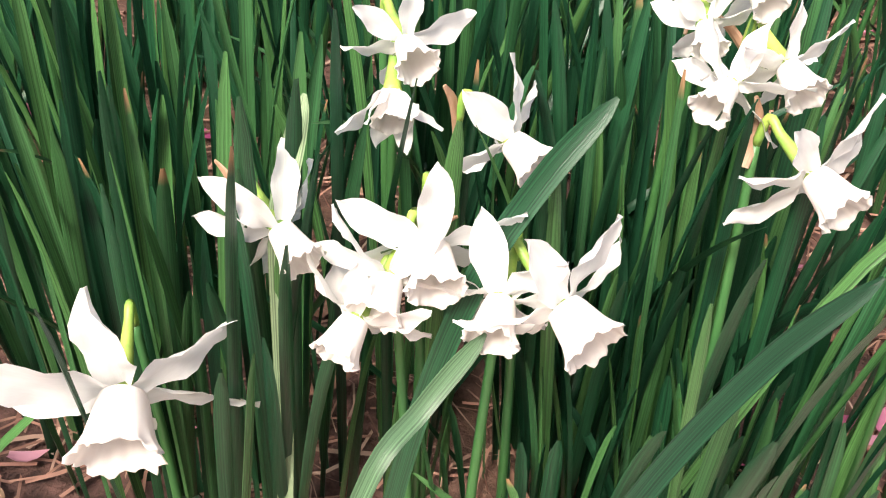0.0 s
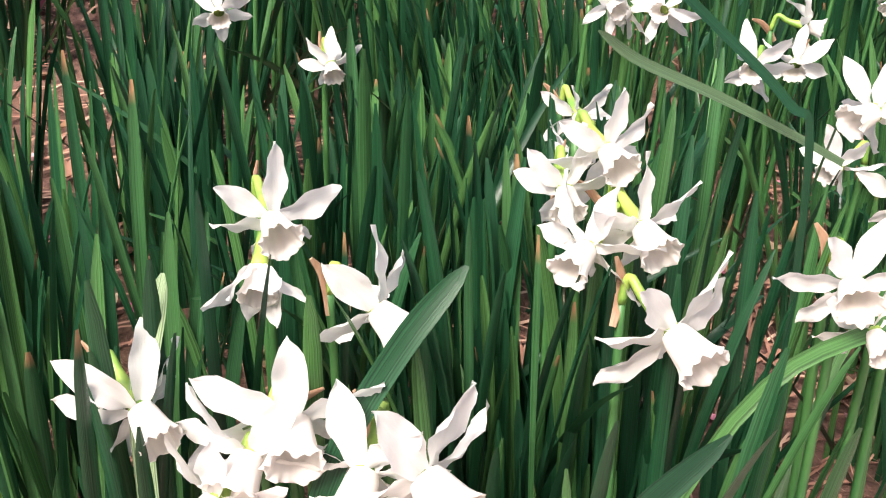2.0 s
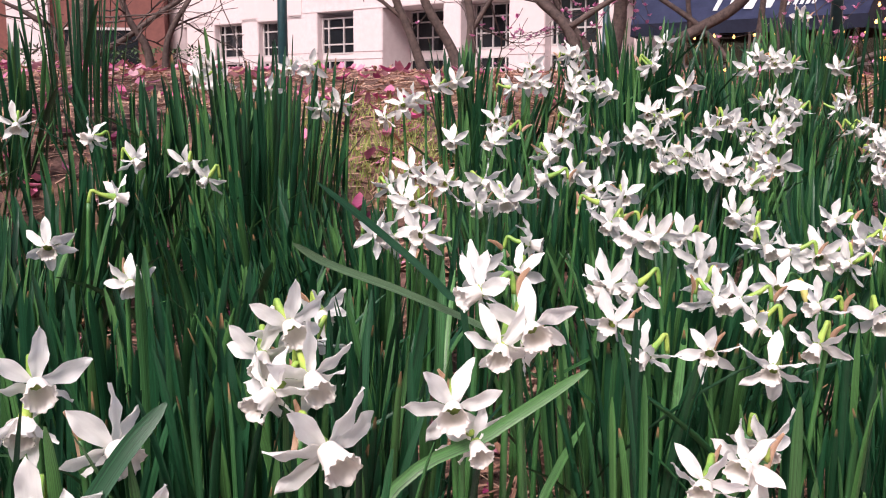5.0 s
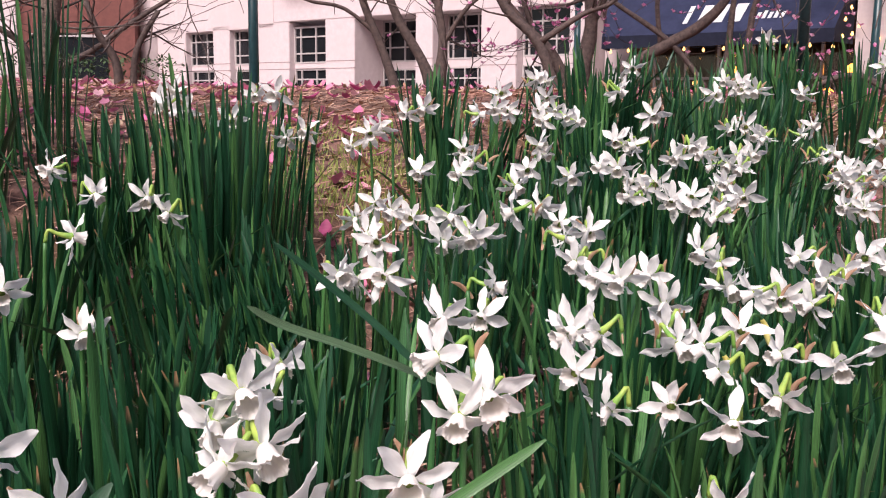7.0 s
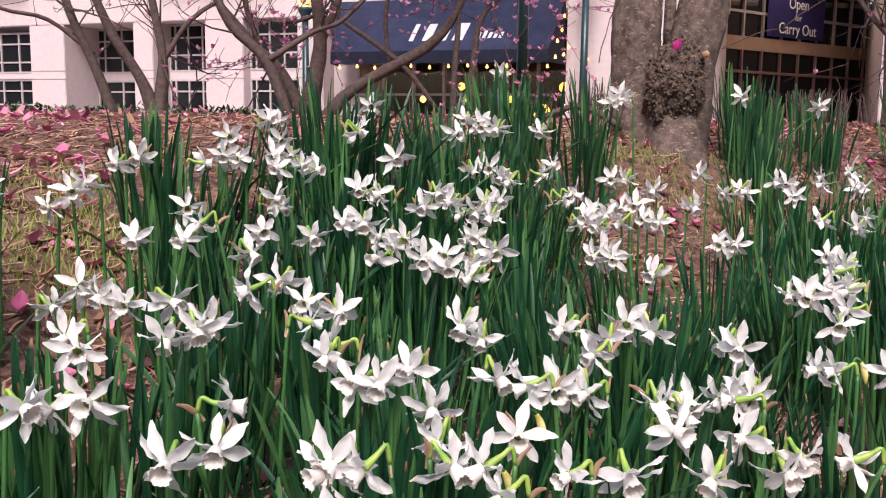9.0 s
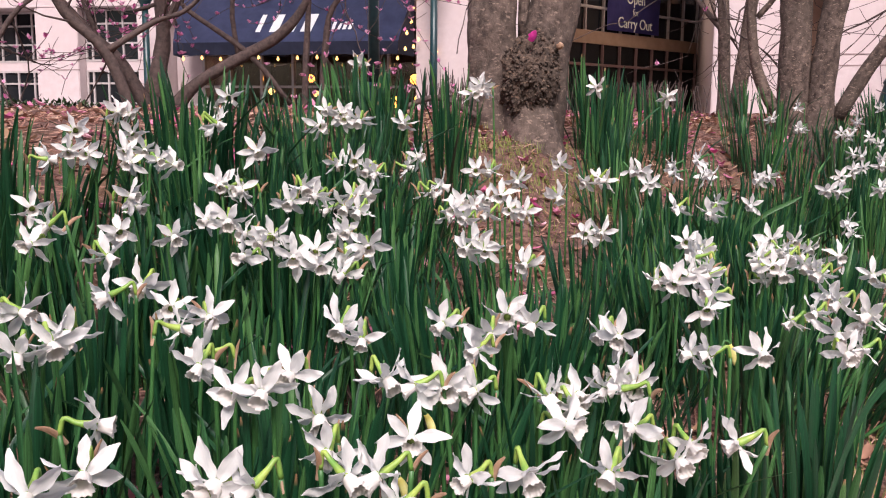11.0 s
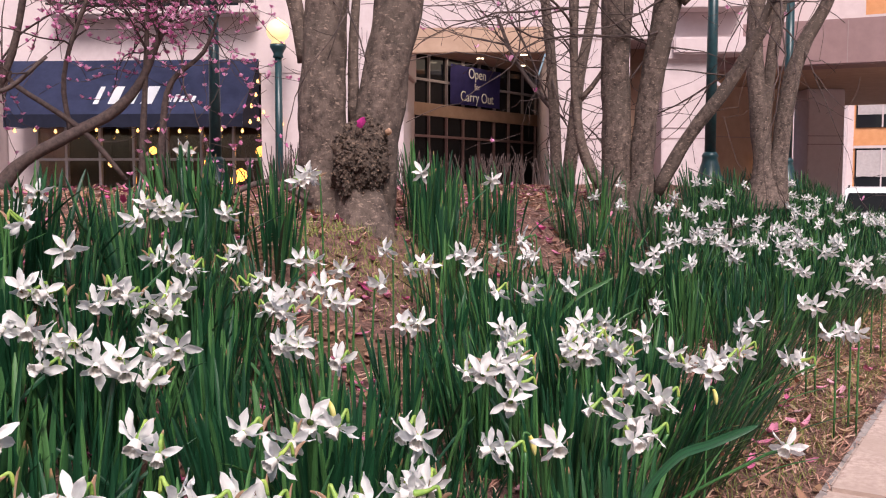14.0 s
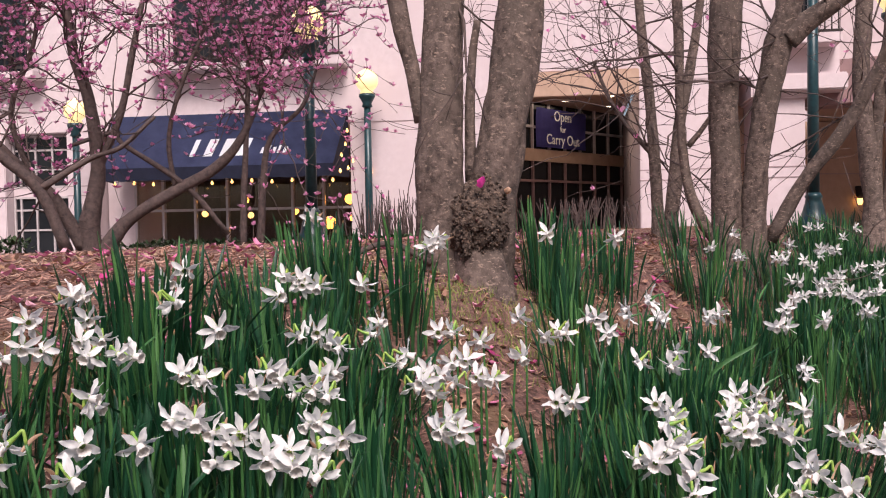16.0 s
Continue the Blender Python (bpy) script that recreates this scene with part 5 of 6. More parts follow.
def build_building():
    b = thing("commercial_building", FRONT, "pale pink stucco commercial building with deep piers and dark windows", "building")

    def wall(*a, material=STUCCO, name="wall", label="", bevel=0.012):
        return part(name, box(*a, bevel=bevel), material, b, label)

    # upper storey and the head over the bays
    wall(-12.0, -7.05, 0, 1.4, 2.10, 8.0)
    wall(-7.05, 6.25, 0, 1.4, 2.20, 8.0)
    wall(8.2, 10.8, 0.0, 1.4, 2.62, 8.0)
    wall(6.25, 8.2, 0.0, 1.4, 2.80, 8.0)
    for s0, s1 in ((-11.0, -9.95), (-9.0, -8.45), (-7.6, -6.60), (-5.58, -4.80), (-3.30, -2.90), (-1.85, -1.12), (-0.12, 0.34)):
        wall(s0, s1, 0.0, 1.25, FLOOR, 2.20, name="pier")
        for z in (1.26, 1.40):
            part("joint", box(s0 - 0.003, s1 + 0.003, -0.004, 0.02, z, z + 0.014), JOINT, b)
    wall(0.36, 0.80, 0.30, 1.25, FLOOR, 2.20, name="pier")
    wall(4.20, 6.10, 0.0, 1.25, FLOOR, 2.20, name="pier")
    wall(6.05, 6.20, 0.02, 2.0, FLOOR, 2.80, name="pier")
    wall(8.22, 9.30, 0.0, 6.2, FLOOR, 2.62, name="pier")
    wall(9.73, 10.35, -0.05, 1.4, FLOOR, 2.35, name="pier")
    wall(9.66, 10.42, -0.12, 1.4, 2.32, 2.64, name="pier_cap", bevel=0.03)
    wall(9.85, 10.85, -0.22, 1.4, 2.40, 2.62, name="pier_cap", bevel=0.02)
    wall(9.30, 9.73, 0.9, 1.1, FLOOR, 2.62, material=TAN, name="niche", label="tan recessed wall")
    for s0, s1 in ((8.22, 9.30), (9.73, 10.35)):
        for z in (1.28, 1.42):
            part("joint", box(s0 - 0.003, s1 + 0.003, -0.056 if s0 > 9 else -0.004, 0.02, z, z + 0.014), JOINT, b)
    # back walls of the recessed bays and sills
    wall(-4.82, -0.10, 1.25, 1.5, FLOOR, 2.2, name="bay_wall")
    for s0, s1 in ((-6.60, -5.58), (-9.95, -9.0), (-8.45, -7.6)):
        wall(s0, s1, 0.14, 0.4, 1.27, 1.38, name="spandrel")
        wall(s0, s1, 0.30, 0.5, FLOOR, 0.45, name="spandrel")
    # round column at the far corner
    part("column", lathe([(0.42, FLOOR), (0.42, 8.0)], 28), STUCCO, b, "round stucco column", m=pose(-11.45, 0.35, 0), smooth=True)

    def window(s0, s1, z0, z1, y, cols, rows, first=0.0):
        w = part("window", box(s0, s1, y + 0.03, y + 0.05, z0, z1), GLASS, b, "dark multi-pane window")
        t = 0.030
        bm = bmesh.new()
        for x in (s0, s1 - t):
            add_box(bm, x, x + t, y, y + 0.07, z0, z1)
        for z in (z0, z1 - t):
            add_box(bm, s0 + t, s1 - t, y + 0.002, y + 0.068, z, z + t)
        part("window_frame", bm, FRAME, w)
        xs = [s0 + (s1 - s0) * c for c in cols]
        zs = [z0 + (z1 - z0) * r for r in rows]
        for x in xs:
            part("mullion", box(x - 0.014, x + 0.014, y + 0.004, y + 0.06, z0 + t, z1 - t), FRAME, w)
        for z in zs:
            part("transom", box(s0 + t, s1 - t, y + 0.008, y + 0.056, z - 0.014, z + 0.014), FRAME, w)
        return w

    for s0, s1 in ((-6.60, -5.58), (-9.95, -9.0), (-8.45, -7.6)):
        window(s0, s1, 1.38, 2.10, 0.14, (0.18, 0.60), (0.27, 0.72))
        window(s0, s1, 0.45, 1.27, 0.16, (0.18, 0.60), (0.45, 0.75))
    for s0, s1, dp in ((-4.79, -3.31, 0.80), (-2.89, -1.86, 0.42), (-1.11, -0.13, 0.18)):
        window(s0, s1, 1.40, 2.19, dp, (0.12, 0.38, 0.66), (0.35, 0.72))
        window(s0, s1, 0.35, 1.27, dp, (0.12, 0.38, 0.66), (0.45, 0.78))
        part("spandrel", box(s0, s1, dp + 0.01, dp + 0.09, 1.27, 1.40), STUCCO, b)
    # entrance recess: soffit, fascia, glazed wall set at an angle
    part("soffit", box(6.2, 8.22, 0.02, 6.2, 2.70, 2.80), TAN, b, "tan soffit")
    part("fascia", box(6.2, 8.22, -0.03, 0.05, 2.46, 2.80, bevel=0.01), TAN, b, "tan fascia")
    for x, y in ((6.7, 0.9), (7.4, 1.3), (7.2, 2.4), (7.9, 2.0), (7.9, 3.4)):
        part("downlight", lathe([(0.06, 2.688), (0.06, 2.699)], 14), DOWNLIGHT, b, "small lit downlight", m=pose(x, y, 0))
    A, B = Vector((6.16, 1.5, 0)), Vector((8.45, 5.3, 0))
    L = (B - A).length
    ang = math.degrees(math.atan2(B.y - A.y, B.x - A.x))
    base = pose(A.x, A.y, 0, 0, 0, ang)
    g = part("glazed_wall", box(0, L, 0.04, 0.06, FLOOR, 2.70), GLASS, b, "dark glazed entrance wall", m=base)
    for k in range(10):
        x = L * k / 9
        part("mullion", box(x - 0.018, x + 0.018, 0.0, 0.08, 1.94, 2.70), FRAME, g)
        part("mullion", box(x - 0.014, x + 0.014, 0.0, 0.08, FLOOR, 1.74), MAUVE, g)
    for z0, z1 in ((1.74, 1.94), (2.28, 2.32), (1.40, 1.44), (0.30, 0.34)):
        part("transom", box(0, L, -0.006, 0.074, z0, z1), TAN if z1 - z0 > 0.1 else (FRAME if z0 > 1.8 else MAUVE), g)
    return b, base


building, GLAZED = build_building()
_al = bpy.data.lights.new("recess_light", 'AREA')
_al.shape, _al.size, _al.size_y, _al.energy, _al.color = 'RECTANGLE', 1.4, 2.6, 10, (1.0, 0.82, 0.62)
new("recess_light", _al).matrix_world = FRONT @ pose(7.35, 1.7, 2.66)


def restaurant():
    """The glazed shop front under the awning, with its warm lamps inside."""
    f = thing("shop_front", FRONT, "dark glazed restaurant front with thin mullions", "shop front")
    for k, s in enumerate((0.82, 1.25, 1.75, 2.25, 2.75, 3.25, 3.72, 4.18)):
        part("mullion", box(s - 0.018, s + 0.018, 0.26, 0.34, FLOOR, 2.2), FRAME, f)
    for z in (FLOOR + 0.03, 1.02, 1.55):
        part("transom", box(0.82, 4.18, 0.262, 0.338, z - 0.018, z + 0.018), FRAME, f)
    clear = mat("clear_shop_glass", (0.9, 0.9, 0.9), 0.02)
    clear.node_tree.nodes["Principled BSDF"].inputs["Transmission Weight"].default_value = 1.0
    for k, (a, c) in enumerate(((0.84, 1.23), (1.27, 1.73), (1.77, 2.23), (2.27, 2.73), (2.77, 3.23), (3.27, 3.70), (3.74, 4.16))):
        p = part("pane", box(a, c, 0.295, 0.305, FLOOR + 0.05, 1.54), clear, f)
        p.visible_shadow = False
    room = thing("dining_room", FRONT, "dim brown dining room seen through glass", "room", kind="structure")
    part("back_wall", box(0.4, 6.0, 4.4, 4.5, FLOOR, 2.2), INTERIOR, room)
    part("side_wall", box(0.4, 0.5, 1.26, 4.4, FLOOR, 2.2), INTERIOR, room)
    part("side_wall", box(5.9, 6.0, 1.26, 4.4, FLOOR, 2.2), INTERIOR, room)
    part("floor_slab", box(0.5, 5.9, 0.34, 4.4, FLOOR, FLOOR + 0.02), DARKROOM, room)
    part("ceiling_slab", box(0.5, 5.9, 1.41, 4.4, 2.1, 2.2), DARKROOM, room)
    for s, y, z, r in ((1.35, 1.6, 0.98, 0.055), (2.15, 1.3, 1.18, 0.06), (2.2, 1.4, 0.94, 0.05), (2.75, 2.0, 1.0, 0.06), (3.5, 1.4, 0.80, 0.10), (3.95, 0.9, 1.15, 0.075), (4.02, 0.9, 0.86, 0.07), (3.1, 2.4, 0.72, 0.07)):
        pl = thing("pendant_lamp", FRONT @ pose(s, y, z), "small glowing orange pendant lamp on a cord", "pendant lamp", "pendant lamps of the restaurant")
        part("shade", lathe([(0.3 * r, -r), (r * 0.9, -0.5 * r), (r, 0), (r * 0.85, 0.55 * r), (0.25 * r, r)], 14), PENDANT if r > 0.058 else BULB, pl, smooth=True)
        part("cord", lathe([(0.005, r), (0.005, 2.1 - z)], 6), DARKROOM, pl)
    # awning
    aw = thing("awning", FRONT, "navy canvas awning with a plain white sign over the restaurant", "awning")
    s0, s1, o0, o1 = 0.62, 4.18, 0.86, 4.14
    bm = bmesh.new()
    q = [bm.verts.new(v) for v in ((s0, -0.01, 2.40), (s1, -0.01, 2.40), (o1, -0.72, 1.60), (o0, -0.72, 1.60))]
    bm.faces.new(q)
    geo = bmesh.ops.solidify(bm, geom=bm.faces[:], thickness=0.012)
    part("canvas", bm, NAVY, aw)
    bm = bmesh.new()
    n = 26
    top, low = [], []
    for i in range(n + 1):
        x = o0 + (o1 - o0) * i / n
        top.append(bm.verts.new((x, -0.722, 1.60)))
        low.append(bm.verts.new((x, -0.725 - 0.006 * math.sin(i * 1.7), 1.425 + 0.006 * math.sin(i * 2.3))))
    for i in range(n):
        bm.faces.new((top[i], top[i + 1], low[i + 1], low[i]))
    bmesh.ops.solidify(bm, geom=bm.faces[:], thickness=0.008)
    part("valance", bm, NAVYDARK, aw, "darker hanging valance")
    for sa, so in ((s0, o0), (s1, o1)):
        bm = bmesh.new()
        bm.faces.new([bm.verts.new(v) for v in ((sa, -0.012, 2.39), (so, -0.715, 1.59), (so, -0.715, 1.43), (sa, -0.012, 1.43))])
        bmesh.ops.solidify(bm, geom=bm.faces[:], thickness=0.008)
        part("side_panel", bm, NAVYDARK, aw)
    # the sign: slanted white strokes without letters
    def on_canvas(s, t):
        k = (s - s0) / (s1 - s0)
        a, c = Vector((s0 + (s1 - s0) * k, -0.01, 2.40)), Vector((o0 + (o1 - o0) * k, -0.72, 1.60))
        return a.lerp(c, t) + Vector((0, -0.012, 0.014))

    def stroke(pts, w):
        bm = bmesh.new()
        left, right = [], []
        for i, (s, t) in enumerate(pts):
            p = on_canvas(s, t)
            left.append(bm.verts.new(p + Vector((-w / 2, 0, 0))))
            right.append(bm.verts.new(p + Vector((w / 2, 0, 0))))
        for i in range(len(pts) - 1):
            bm.faces.new((left[i], left[i + 1], right[i + 1], right[i]))
        bmesh.ops.solidify(bm, geom=bm.faces[:], thickness=0.004)
        part("sign_stroke", bm, SIGNWHITE, aw, "white sign stroke")

    for k, wide in enumerate((0.07, 0.13, 0.13, 0.16)):
        x = 2.05 + 0.25 * k
        stroke([(x, 0.52), (x - 0.07, 0.84)], wide)
    for k in range(5):
        stroke([(3.08 + 0.085 * k, 0.70 - 0.03 * (k % 2)), (3.06 + 0.085 * k, 0.81)], 0.05)
    # string of bulbs below the valance and up the open end
    st = thing("string_lights", FRONT, "string of small warm bulbs under the awning", "string lights")
    spots = [(0.98 + 0.285 * k, -0.66, 1.385 + 0.012 * math.sin(k * 2.1)) for k in range(12)]
    spots += [(4.20, -0.58, 1.50), (4.19, -0.46, 1.72), (4.21, -0.30, 1.88), (4.20, -0.16, 2.08), (4.24, -0.3, 1.55), (4.26, -0.1, 1.66), (4.5, -0.02, 1.50)]
    bm = bmesh.new()
    tube(bm, [(*p[:2], p[2] + 0.03, 0.004) for p in spots[:12]], 5)
    part("cable", bm, NAVYDARK, st)
    me = None
    for p in spots:
        if me is None:
            bm = lathe([(0.006, -0.026), (0.019, -0.014), (0.020, 0.0), (0.010, 0.018), (0.008, 0.03)], 10)
            me = bpy.data.meshes.new("bulb")
            bm.to_mesh(me)
            bm.free()
        place("bulb", me, BULB, st, m=pose(*p))


restaurant()


def banner():
    t = thing("hanging_banner", FRONT @ pose(0, 0, 0), "dark blue banner with white words in an upper window", "banner")
    m = GLAZED @ pose(1.0, -0.05, 1.97)
    bm = bmesh.new()
    n = 10
    rows = []
    for j in range(5):
        rows.append([bm.verts.new((1.55 * i / n, 0.010 * math.sin(i * 1.3 + j), 0.64 * j / 4)) for i in range(n + 1)])
    for a, c in zip(rows, rows[1:]):
        for i in range(n):
            bm.faces.new((a[i], a[i + 1], c[i + 1], c[i]))
    bmesh.ops.solidify(bm, geom=bm.faces[:], thickness=0.004)
    part("cloth", bm, BANNER, t, m=m)
    for word, x, z, size in (("Open", 0.78, 0.45, 0.24), ("for", 0.78, 0.27, 0.15), ("Carry Out", 0.78, 0.06, 0.24)):
        cu = bpy.data.curves.new("lettering", 'FONT')
        cu.body, cu.size, cu.align_x, cu.extrude = word, size, 'CENTER', 0.003
        tmp = bpy.data.objects.new("lettering", cu)
        scene.collection.objects.link(tmp)
        bpy.context.view_layer.update()
        me = bpy.data.meshes.new_from_object(tmp.evaluated_get(bpy.context.evaluated_depsgraph_get()))
        bpy.data.objects.remove(tmp)
        place("lettering", me, SIGNWHITE, t, "white lettering", m=m @ pose(x, -0.022, z, 90, 0, 0))


banner()


def balcony(s0, s1):
    t = thing("balcony", FRONT, "dark metal balcony railing on a pale ledge", "balcony", "balconies of the upper storey")
    part("ledge", box(s0, s1, -0.35, -0.002, 2.98, 3.08, bevel=0.01), STUCCO, t)
    part("rail", box(s0, s1, -0.34, -0.30, 3.62, 3.66), DARKROOM, t)
    part("rail", box(s0, s1, -0.34, -0.30, 3.12, 3.15), DARKROOM, t)
    bm = box(-0.008, 0.008, -0.328, -0.312, 3.152, 3.618)
    me = bpy.data.meshes.new("baluster")
    bm.to_mesh(me)
    bm.free()
    k = s0 + 0.04
    while k < s1:
        place("baluster", me, DARKROOM, t, m=pose(k, 0, 0))
        k += 0.085
    part("balcony_door", box(s0 + 0.3, s1 - 0.3, -0.012, -0.004, 3.10, 5.0), GLASS, t, "dark balcony doors")


balcony(1.3, 4.2)
balcony(-2.6, -0.4)
balcony(-6.6, -5.5)
balcony(9.9, 10.75)


def street_lamp(x, y, top, scale=1.0):
    """A green post with a fluted foot and a lit globe whose middle is at the height top."""
    z0 = ground_z(x, y)
    t = thing("street_lamp", pose(x, y, z0), "dark green cast-iron lamp post with a lit round globe", "street lamp", "street lamps")
    h = top - z0
    part("base", lathe([(0.17, 0.0), (0.17, 0.05), (0.145, 0.07), (0.15, 0.13), (0.115, 0.17), (0.10, 0.24), (0.082, 0.30), (0.075, 0.34), (0.085, 0.36), (0.06, 0.40)], 20), LAMPMETAL, t, smooth=True)
    part("post", lathe([(0.056, 0.39), (0.052, h * 0.5), (0.046, h - 0.34)], 14), LAMPMETAL, t, smooth=True)
    part("collar", lathe([(0.046, h - 0.345), (0.075, h - 0.33), (0.06, h - 0.29), (0.085, h - 0.24), (0.11, h - 0.20), (0.11, h - 0.16)], 18), LAMPMETAL, t, smooth=True)
    r = 0.155
    part("globe", lathe([(0.10, h - 0.165)] + [(r * math.cos(u), h + 0.02 + r * math.sin(u)) for u in np.linspace(-1.0, 1.45, 12)] + [(0.02, h + 0.19)], 20), GLOBE, t, "lit frosted globe", smooth=True)
    return t


street_lamp(5.6, 11.8, 2.69)
street_lamp(3.5, 8.6, 2.68)
street_lamp(2.2, 14.1, 2.40)
street_lamp(7.82, 6.37, 3.55)
street_lamp(10.05, 7.08, 3.25)
street_lamp(-1.73, 9.68, 3.2)


# ---- covered drive at the right, and what lies beyond it ----
def drive():
    d = thing("covered_drive", pose(0, 0, 0), "mauve beam and tan walls of a covered drive", "covered drive")
    a = math.degrees(math.atan2(10.0 - 12.41, 17.66 - 16.05))
    base = pose(10.95, 8.45, 0, 0, 0, a)
    part("beam", box(-0.5, 9.0, 0, 0.5, 2.24, 2.84, bevel=0.02), MAUVE, d, "mauve panelled beam", m=base)
    for k in range(1, 6):
        part("joint", box(1.3 * k, 1.3 * k + 0.012, -0.004, 0.01, 2.26, 2.82), JOINT, d, m=base)
    part("soffit", box(-0.5, 9.0, 0.5, 7.6, 2.26, 2.40), TAN, d, "tan soffit", m=base)
    part("parapet", box(-0.5, 1.6, 2.5, 2.9, 2.40, 9.0), STUCCO, d, "pale upper wall", m=base)
    b2 = pose(11.6, 10.4, 0, 0, 0, math.degrees(math.atan2(9.9 - 10.4, 14.35 - 11.6)))
    part("inner_wall", box(-0.6, 2.62, 0, 0.25, FLOOR, 2.25), TAN, d, "tan inner wall", m=b2)
    part("joint", box(0.0, 2.6, -0.004, 0.01, 1.42, 1.434), JOINT, d, m=b2)
    part("plaque", box(0.62, 0.95, -0.02, -0.002, 0.92, 1.22), JOINT, d, "dark blank plaque", m=b2)
    b3 = pose(14.30, 9.72, 0, 0, 0, -32)
    part("pier", box(0, 0.62, 0, 0.6, FLOOR, 2.25, bevel=0.015), STUCCO, d, m=b3)
    part("pier_cap", box(-0.05, 0.45, -0.06, 0.66, 2.05, 2.25, bevel=0.02), STUCCO, d, m=b3)
    part("pier_base", box(-0.04, 0.66, -0.05, 0.64, FLOOR, 0.25, bevel=0.015), MAUVE, d, m=b3)
    for z in (1.32, 1.46):
        part("joint", box(-0.003, 0.623, -0.004, 0.01, z, z + 0.014), JOINT, d, m=b3)
    sc = thing("wall_sconce", b2 @ pose(1.86, -0.09, 1.05), "small lit half-round wall sconce", "sconce")
    part("shade", lathe([(0.02, -0.02), (0.06, 0.02), (0.075, 0.16), (0.07, 0.18)], 12), DARKROOM, sc)
    part("lamp", lathe([(0.03, -0.12), (0.045, -0.07), (0.04, -0.02)], 12), BULB, sc)


drive()


def far_block():
    a = math.degrees(math.atan2(14.89 - 16.14, 26.39 - 25.65))
    m = pose(25.65, 16.14, 0, 0, 0, a)
    t = thing("orange_building", m, "orange rendered building with pale window bands", "building")
    part("wall", box(-0.05, 16, 0, 6, FLOOR, 9.0), ORANGE, t)
    part("wall", box(-8.0, -0.06, -0.3, 6, FLOOR, 12.0), STUCCO, t, "pale upper wall")
    part("corner_band", box(-0.06, 0.10, -0.05, 0.1, FLOOR, 9.0), STUCCO, t)
    for z0, z1 in ((0.0, 1.65), (2.25, 3.0), (4.2, 5.4)):
        for k in range(7):
            s = 0.16 + 1.6 * k
            w = part("window", box(s, s + 1.4, -0.03, -0.005, z0, z1), GLASS, t, "window with pale blind")
            part("blind", box(s + 0.04, s + 1.36, -0.045, -0.032, (z0 + z1) / 2, z1 - 0.05), FRAME, w)
            part("window_frame", box(s - 0.05, s + 1.45, -0.06, -0.046, z1, z1 + 0.08), STUCCO, w)
            part("mullion", box(s + 0.68, s + 0.72, -0.06, -0.046, z0, z1), STUCCO, w)
    for k in range(4):
        for z0 in (3.9, 6.0):
            s = -7.4 + 1.9 * k
            w = part("window", box(s, s + 1.0, -0.33, -0.305, z0, z0 + 1.3), GLASS, t)
            part("window_frame", box(s - 0.05, s + 1.05, -0.345, -0.331, z0 - 0.08, z0), STUCCO, w)


far_block()


def car():
    m = pose(22.55, 13.45, FLOOR, 0, 0, -58)
    t = thing("white_suv", m, "white parked estate car seen from behind", "car")

    def loft(sections):
        bm = bmesh.new()
        rings = [[bm.verts.new(v) for v in s] for s in sections]
        n = len(rings[0])
        for a, c in zip(rings, rings[1:]):
            for k in range(n):
                bm.faces.new((a[k], a[(k + 1) % n], c[(k + 1) % n], c[k]))
        bm.faces.new(rings[0][::-1])
        bm.faces.new(rings[-1])
        bmesh.ops.bevel(bm, geom=bm.edges[:], offset=0.03, segments=2, affect='EDGES')
        return bm

    def ring(y, w, z0, z1):
        return [(-w, y, z0), (w, y, z0), (w, y, z1), (-w, y, z1)]

    part("body", loft([ring(0, 0.84, 0.35, 0.95), ring(0.12, 0.92, 0.28, 1.0), ring(4.3, 0.92, 0.28, 0.98), ring(4.55, 0.82, 0.35, 0.8)]), CARWHITE, t, smooth=False)
    part("cabin", loft([ring(0.08, 0.80, 0.98, 1.02), ring(0.42, 0.68, 0.98, 1.66), ring(2.4, 0.70, 0.98, 1.70), ring(3.2, 0.80, 0.96, 1.0)]), CARWHITE, t)
    bm = bmesh.new()
    bm.faces.new([bm.verts.new(v) for v in ((-0.70, 0.10, 1.08), (0.70, 0.10, 1.08), (0.60, 0.34, 1.55), (-0.60, 0.34, 1.55))])
    bmesh.ops.solidify(bm, geom=bm.faces[:], thickness=0.01)
    bmesh.ops.translate(bm, verts=bm.verts, vec=(0, -0.03, 0))
    part("rear_window", bm, GLASS, t, "dark rear window")
    for s in (-1, 1):
        part("tail_lamp", box(s * 0.83 - 0.09, s * 0.83 + 0.09, -0.02, 0.12, 0.80, 1.06, bevel=0.02), REDLAMP, t, "red tail lamp")
        for y in (0.8, 3.7):
            bm = lathe([(0.20, -0.11), (0.33, -0.11), (0.34, -0.05), (0.34, 0.05), (0.33, 0.11), (0.20, 0.11)], 22)
            part("tyre", bm, TYRE, t, m=pose(s * 0.82, y, 0.34, 0, 90, 0))
    part("number_plate", box(-0.24, 0.24, -0.02, 0.0, 0.72, 0.84), SIGNWHITE, t, "pale blank plate")
    part("bumper", box(-0.86, 0.86, -0.08, 0.1, 0.34, 0.55, bevel=0.03), CARWHITE, t)
    part("roof_rail", box(-0.62, -0.58, 0.7, 2.3, 1.68, 1.74), TYRE, t)
    part("roof_rail", box(0.58, 0.62, 0.7, 2.3, 1.68, 1.74), TYRE, t)


car()


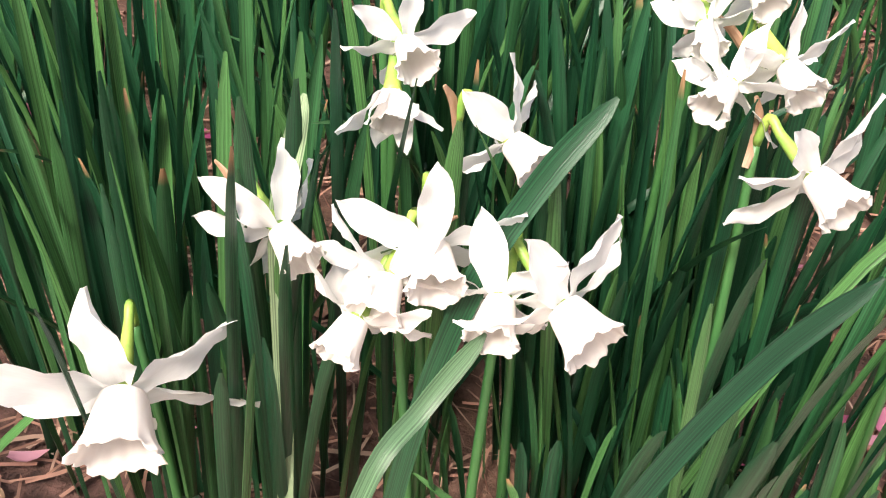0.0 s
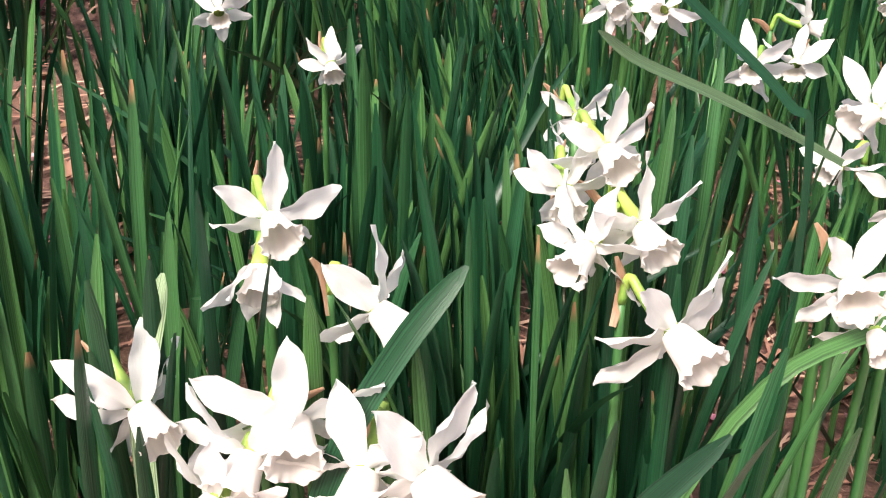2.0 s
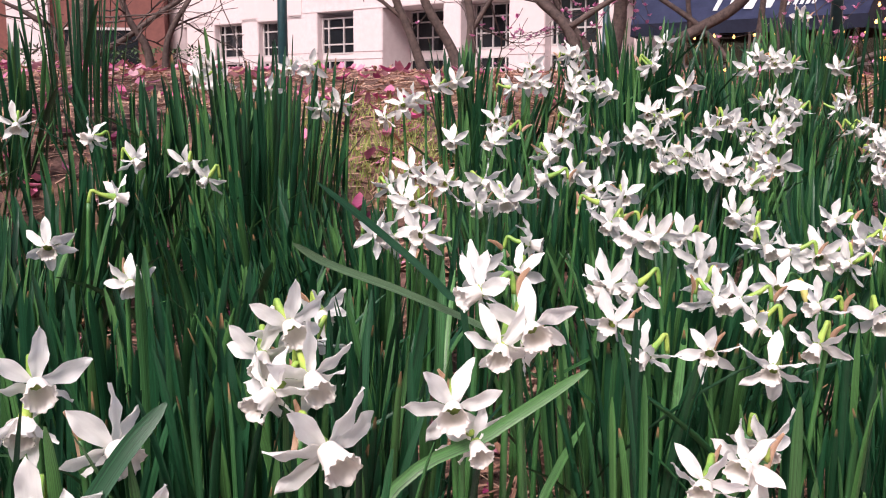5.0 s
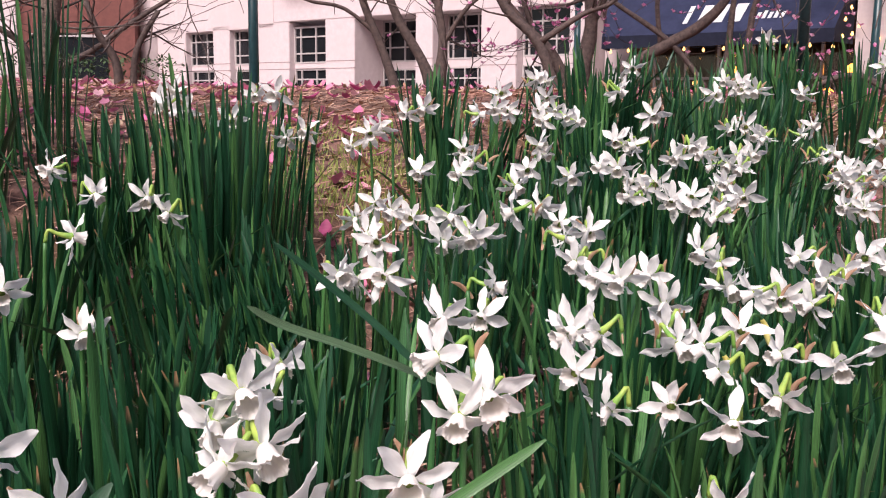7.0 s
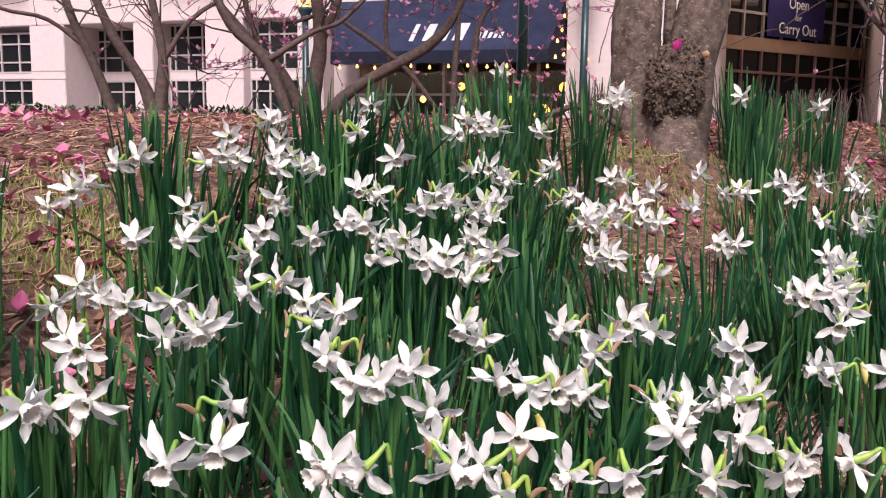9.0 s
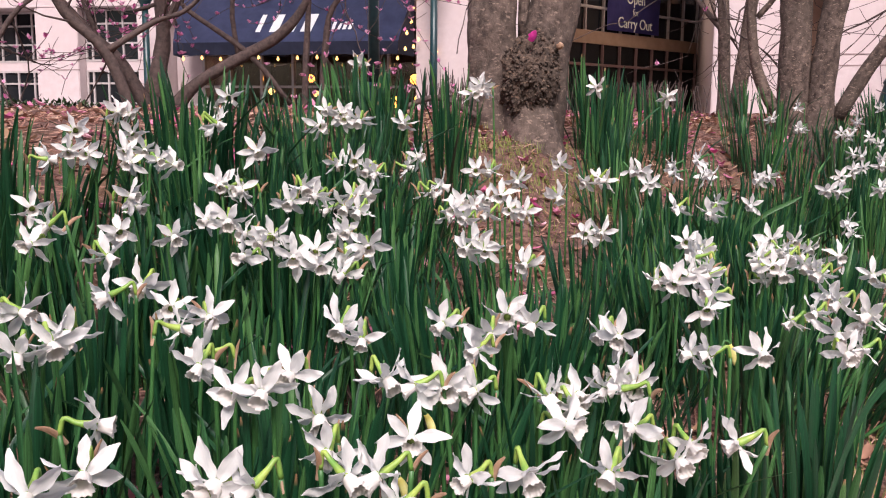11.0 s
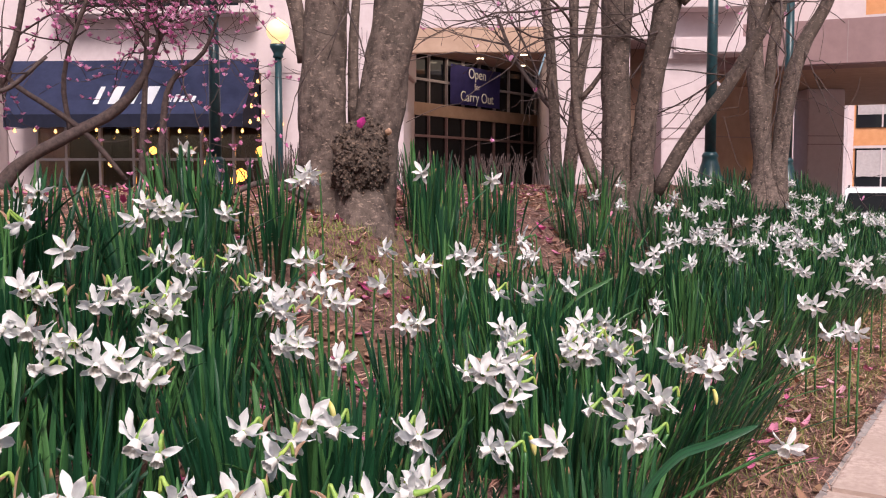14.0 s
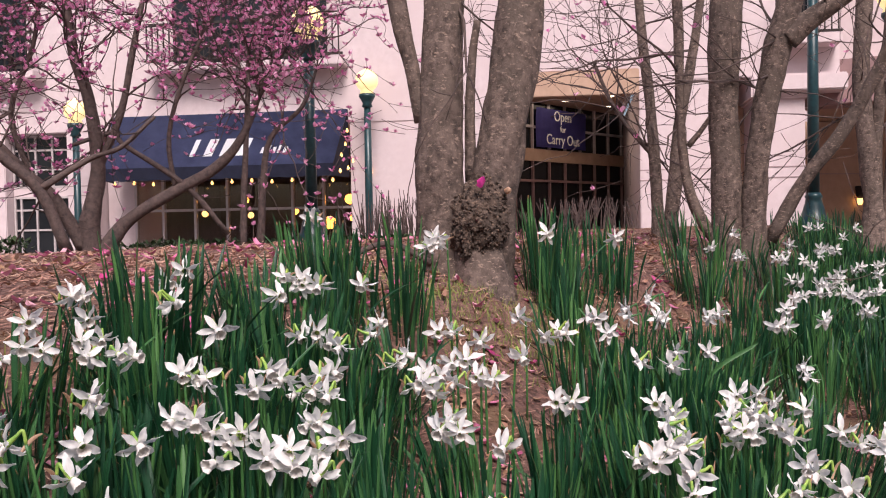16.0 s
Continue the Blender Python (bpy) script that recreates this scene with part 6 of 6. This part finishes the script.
# ---- left end: low brick wall, hedge, dark red building ----
def left_end():
    a = math.degrees(math.atan2(7.48 - 7.0, 3.3 - 2.25 + 0.0))
    m = pose(-2.22, 7.50, 0, 0, 0, 21)
    z0 = 0.40
    w = thing("brick_wall", m, "low brick garden wall with a pale stone cap", "wall")
    part("core", box(-9.0, 0.0, 0.012, 0.20, z0 - 0.9, 0.70), MORTAR, w)
    part("cap", box(-9.02, 0.04, -0.04, 0.24, 0.70, 0.755, bevel=0.012), STONE, w, "pale stone cap")
    bm = box(0.0, 0.20, 0.0, 0.03, 0.0, 0.057)
    me = bpy.data.meshes.new("brick")
    bm.to_mesh(me)
    bm.free()
    for r in range(6):
        for k in range(24):
            place("brick", me, BRICK, w, m=pose(-0.21 * (k + 1) - (0.105 if r % 2 else 0), 0, 0.305 + 0.066 * r))
    r = thing("red_building", pose(-7.0, 21.5, 0, 0, 0, 8), "dark red-brown building front in shade", "building")
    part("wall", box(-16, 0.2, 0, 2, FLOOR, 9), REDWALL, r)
    for k in range(4):
        s = -3.2 - 3.2 * k
        part("pilaster", box(s, s + 0.9, -0.15, 0.0, FLOOR, 9), STUCCO, r, "pale pilaster")
        wi = part("window", box(s + 1.2, s + 2.8, -0.03, -0.004, 0.6, 2.0), GLASS, r)
        part("window_frame", box(s + 1.15, s + 2.85, -0.06, -0.031, 2.0, 2.06), FRAME, wi)

    def hedge(x0, x1, y0, y1, zt, seed, label):
        hr = np.random.default_rng(seed)
        heap = Heap()
        for k in range(5200):
            x, y = hr.uniform(x0, x1), hr.uniform(y0, y1)
            zb = ground_z(x, y)
            hgt = zt - zb + 0.06 * noise.noise(Vector((x * 3, y * 3, 0)))
            z = zb + hgt * (1 - hr.uniform(0, 1) ** 2)
            az, el, s = hr.uniform(0, 6.28), hr.uniform(-0.4, 1.0), hr.uniform(0.018, 0.040)
            d = np.array((math.cos(az) * math.cos(el), math.sin(az) * math.cos(el), math.sin(el)))
            n = np.array((-math.sin(az), math.cos(az), 0)) * s * 0.45
            c = np.array((x, y, z))
            heap.add([c, c + d * s + n, c + 2 * d * s, c + d * s - n], [(0, 1, 2, 3)])
        tagged(heap.make("hedge", HEDGE), label, "hedge", kind="stuff")

    hedge(-6.5, -2.6, 9.6, 10.4, 1.02, 3, "clipped dark green hedge behind the brick wall")
    hedge(-2.0, 1.0, 8.2, 8.7, 0.70, 4, "low dark hedge at the crest of the bed")
    hedge(1.6, 4.6, 8.6, 9.1, 0.62, 6, "low dark hedge before the restaurant")


left_end()


def twig_shrub(x, y, top, n, seed, wide):
    hr = np.random.default_rng(seed)
    z0 = ground_z(x, y)
    t = thing("bare_shrub", pose(x, y, z0), "thicket of upright bare brown twigs", "shrub", "bare shrubs")
    bm = bmesh.new()
    for k in range(n):
        bx, by = hr.normal(0, wide), hr.normal(0, 0.15)
        h = (top - z0) * hr.uniform(0.75, 1.05)
        lx, ly = hr.normal(0, 0.07), hr.normal(0, 0.07)
        tube(bm, [(bx, by, 0, 0.011), (bx + lx * 0.4, by + ly * 0.4, h * 0.5, 0.009), (bx + lx, by + ly, h, 0.004)], 4)
        if hr.uniform() < 0.6:
            tube(bm, [(bx + lx * 0.4, by + ly * 0.4, h * 0.5, 0.007), (bx + lx - 0.08, by, h * 0.9, 0.003)], 4)
    ob = part("canes", bm, TWIG, t)
    tagged(ob, kind="stuff")


twig_shrub(5.35, 10.6, 1.15, 70, 2, 0.30)
twig_shrub(6.05, 10.0, 1.10, 60, 3, 0.28)
twig_shrub(7.6, 9.6, 1.05, 60, 4, 0.35)


# ---- added plain walls, unseen behind the camera, closing off low sky and its reflections ----
def sky_blockers():
    for name, m, w, h in (("sky_blocking_wall", pose(-14, -26, 0, 0, 0, 20), 60, 13), ("sky_blocking_wall", pose(52, 0, 0, 0, 0, 118), 60, 13), ("sky_blocking_wall", pose(-34, 30, 0, 0, 0, -80), 50, 11)):
        t = thing(name, m, "plain brown wall added out of view to block low sky", "building", "building fronts across the street")
        part("wall", box(-w / 2, w / 2, -1.0, 0, FLOOR, h), TAN if h > 12 else REDWALL, t)


sky_blockers()
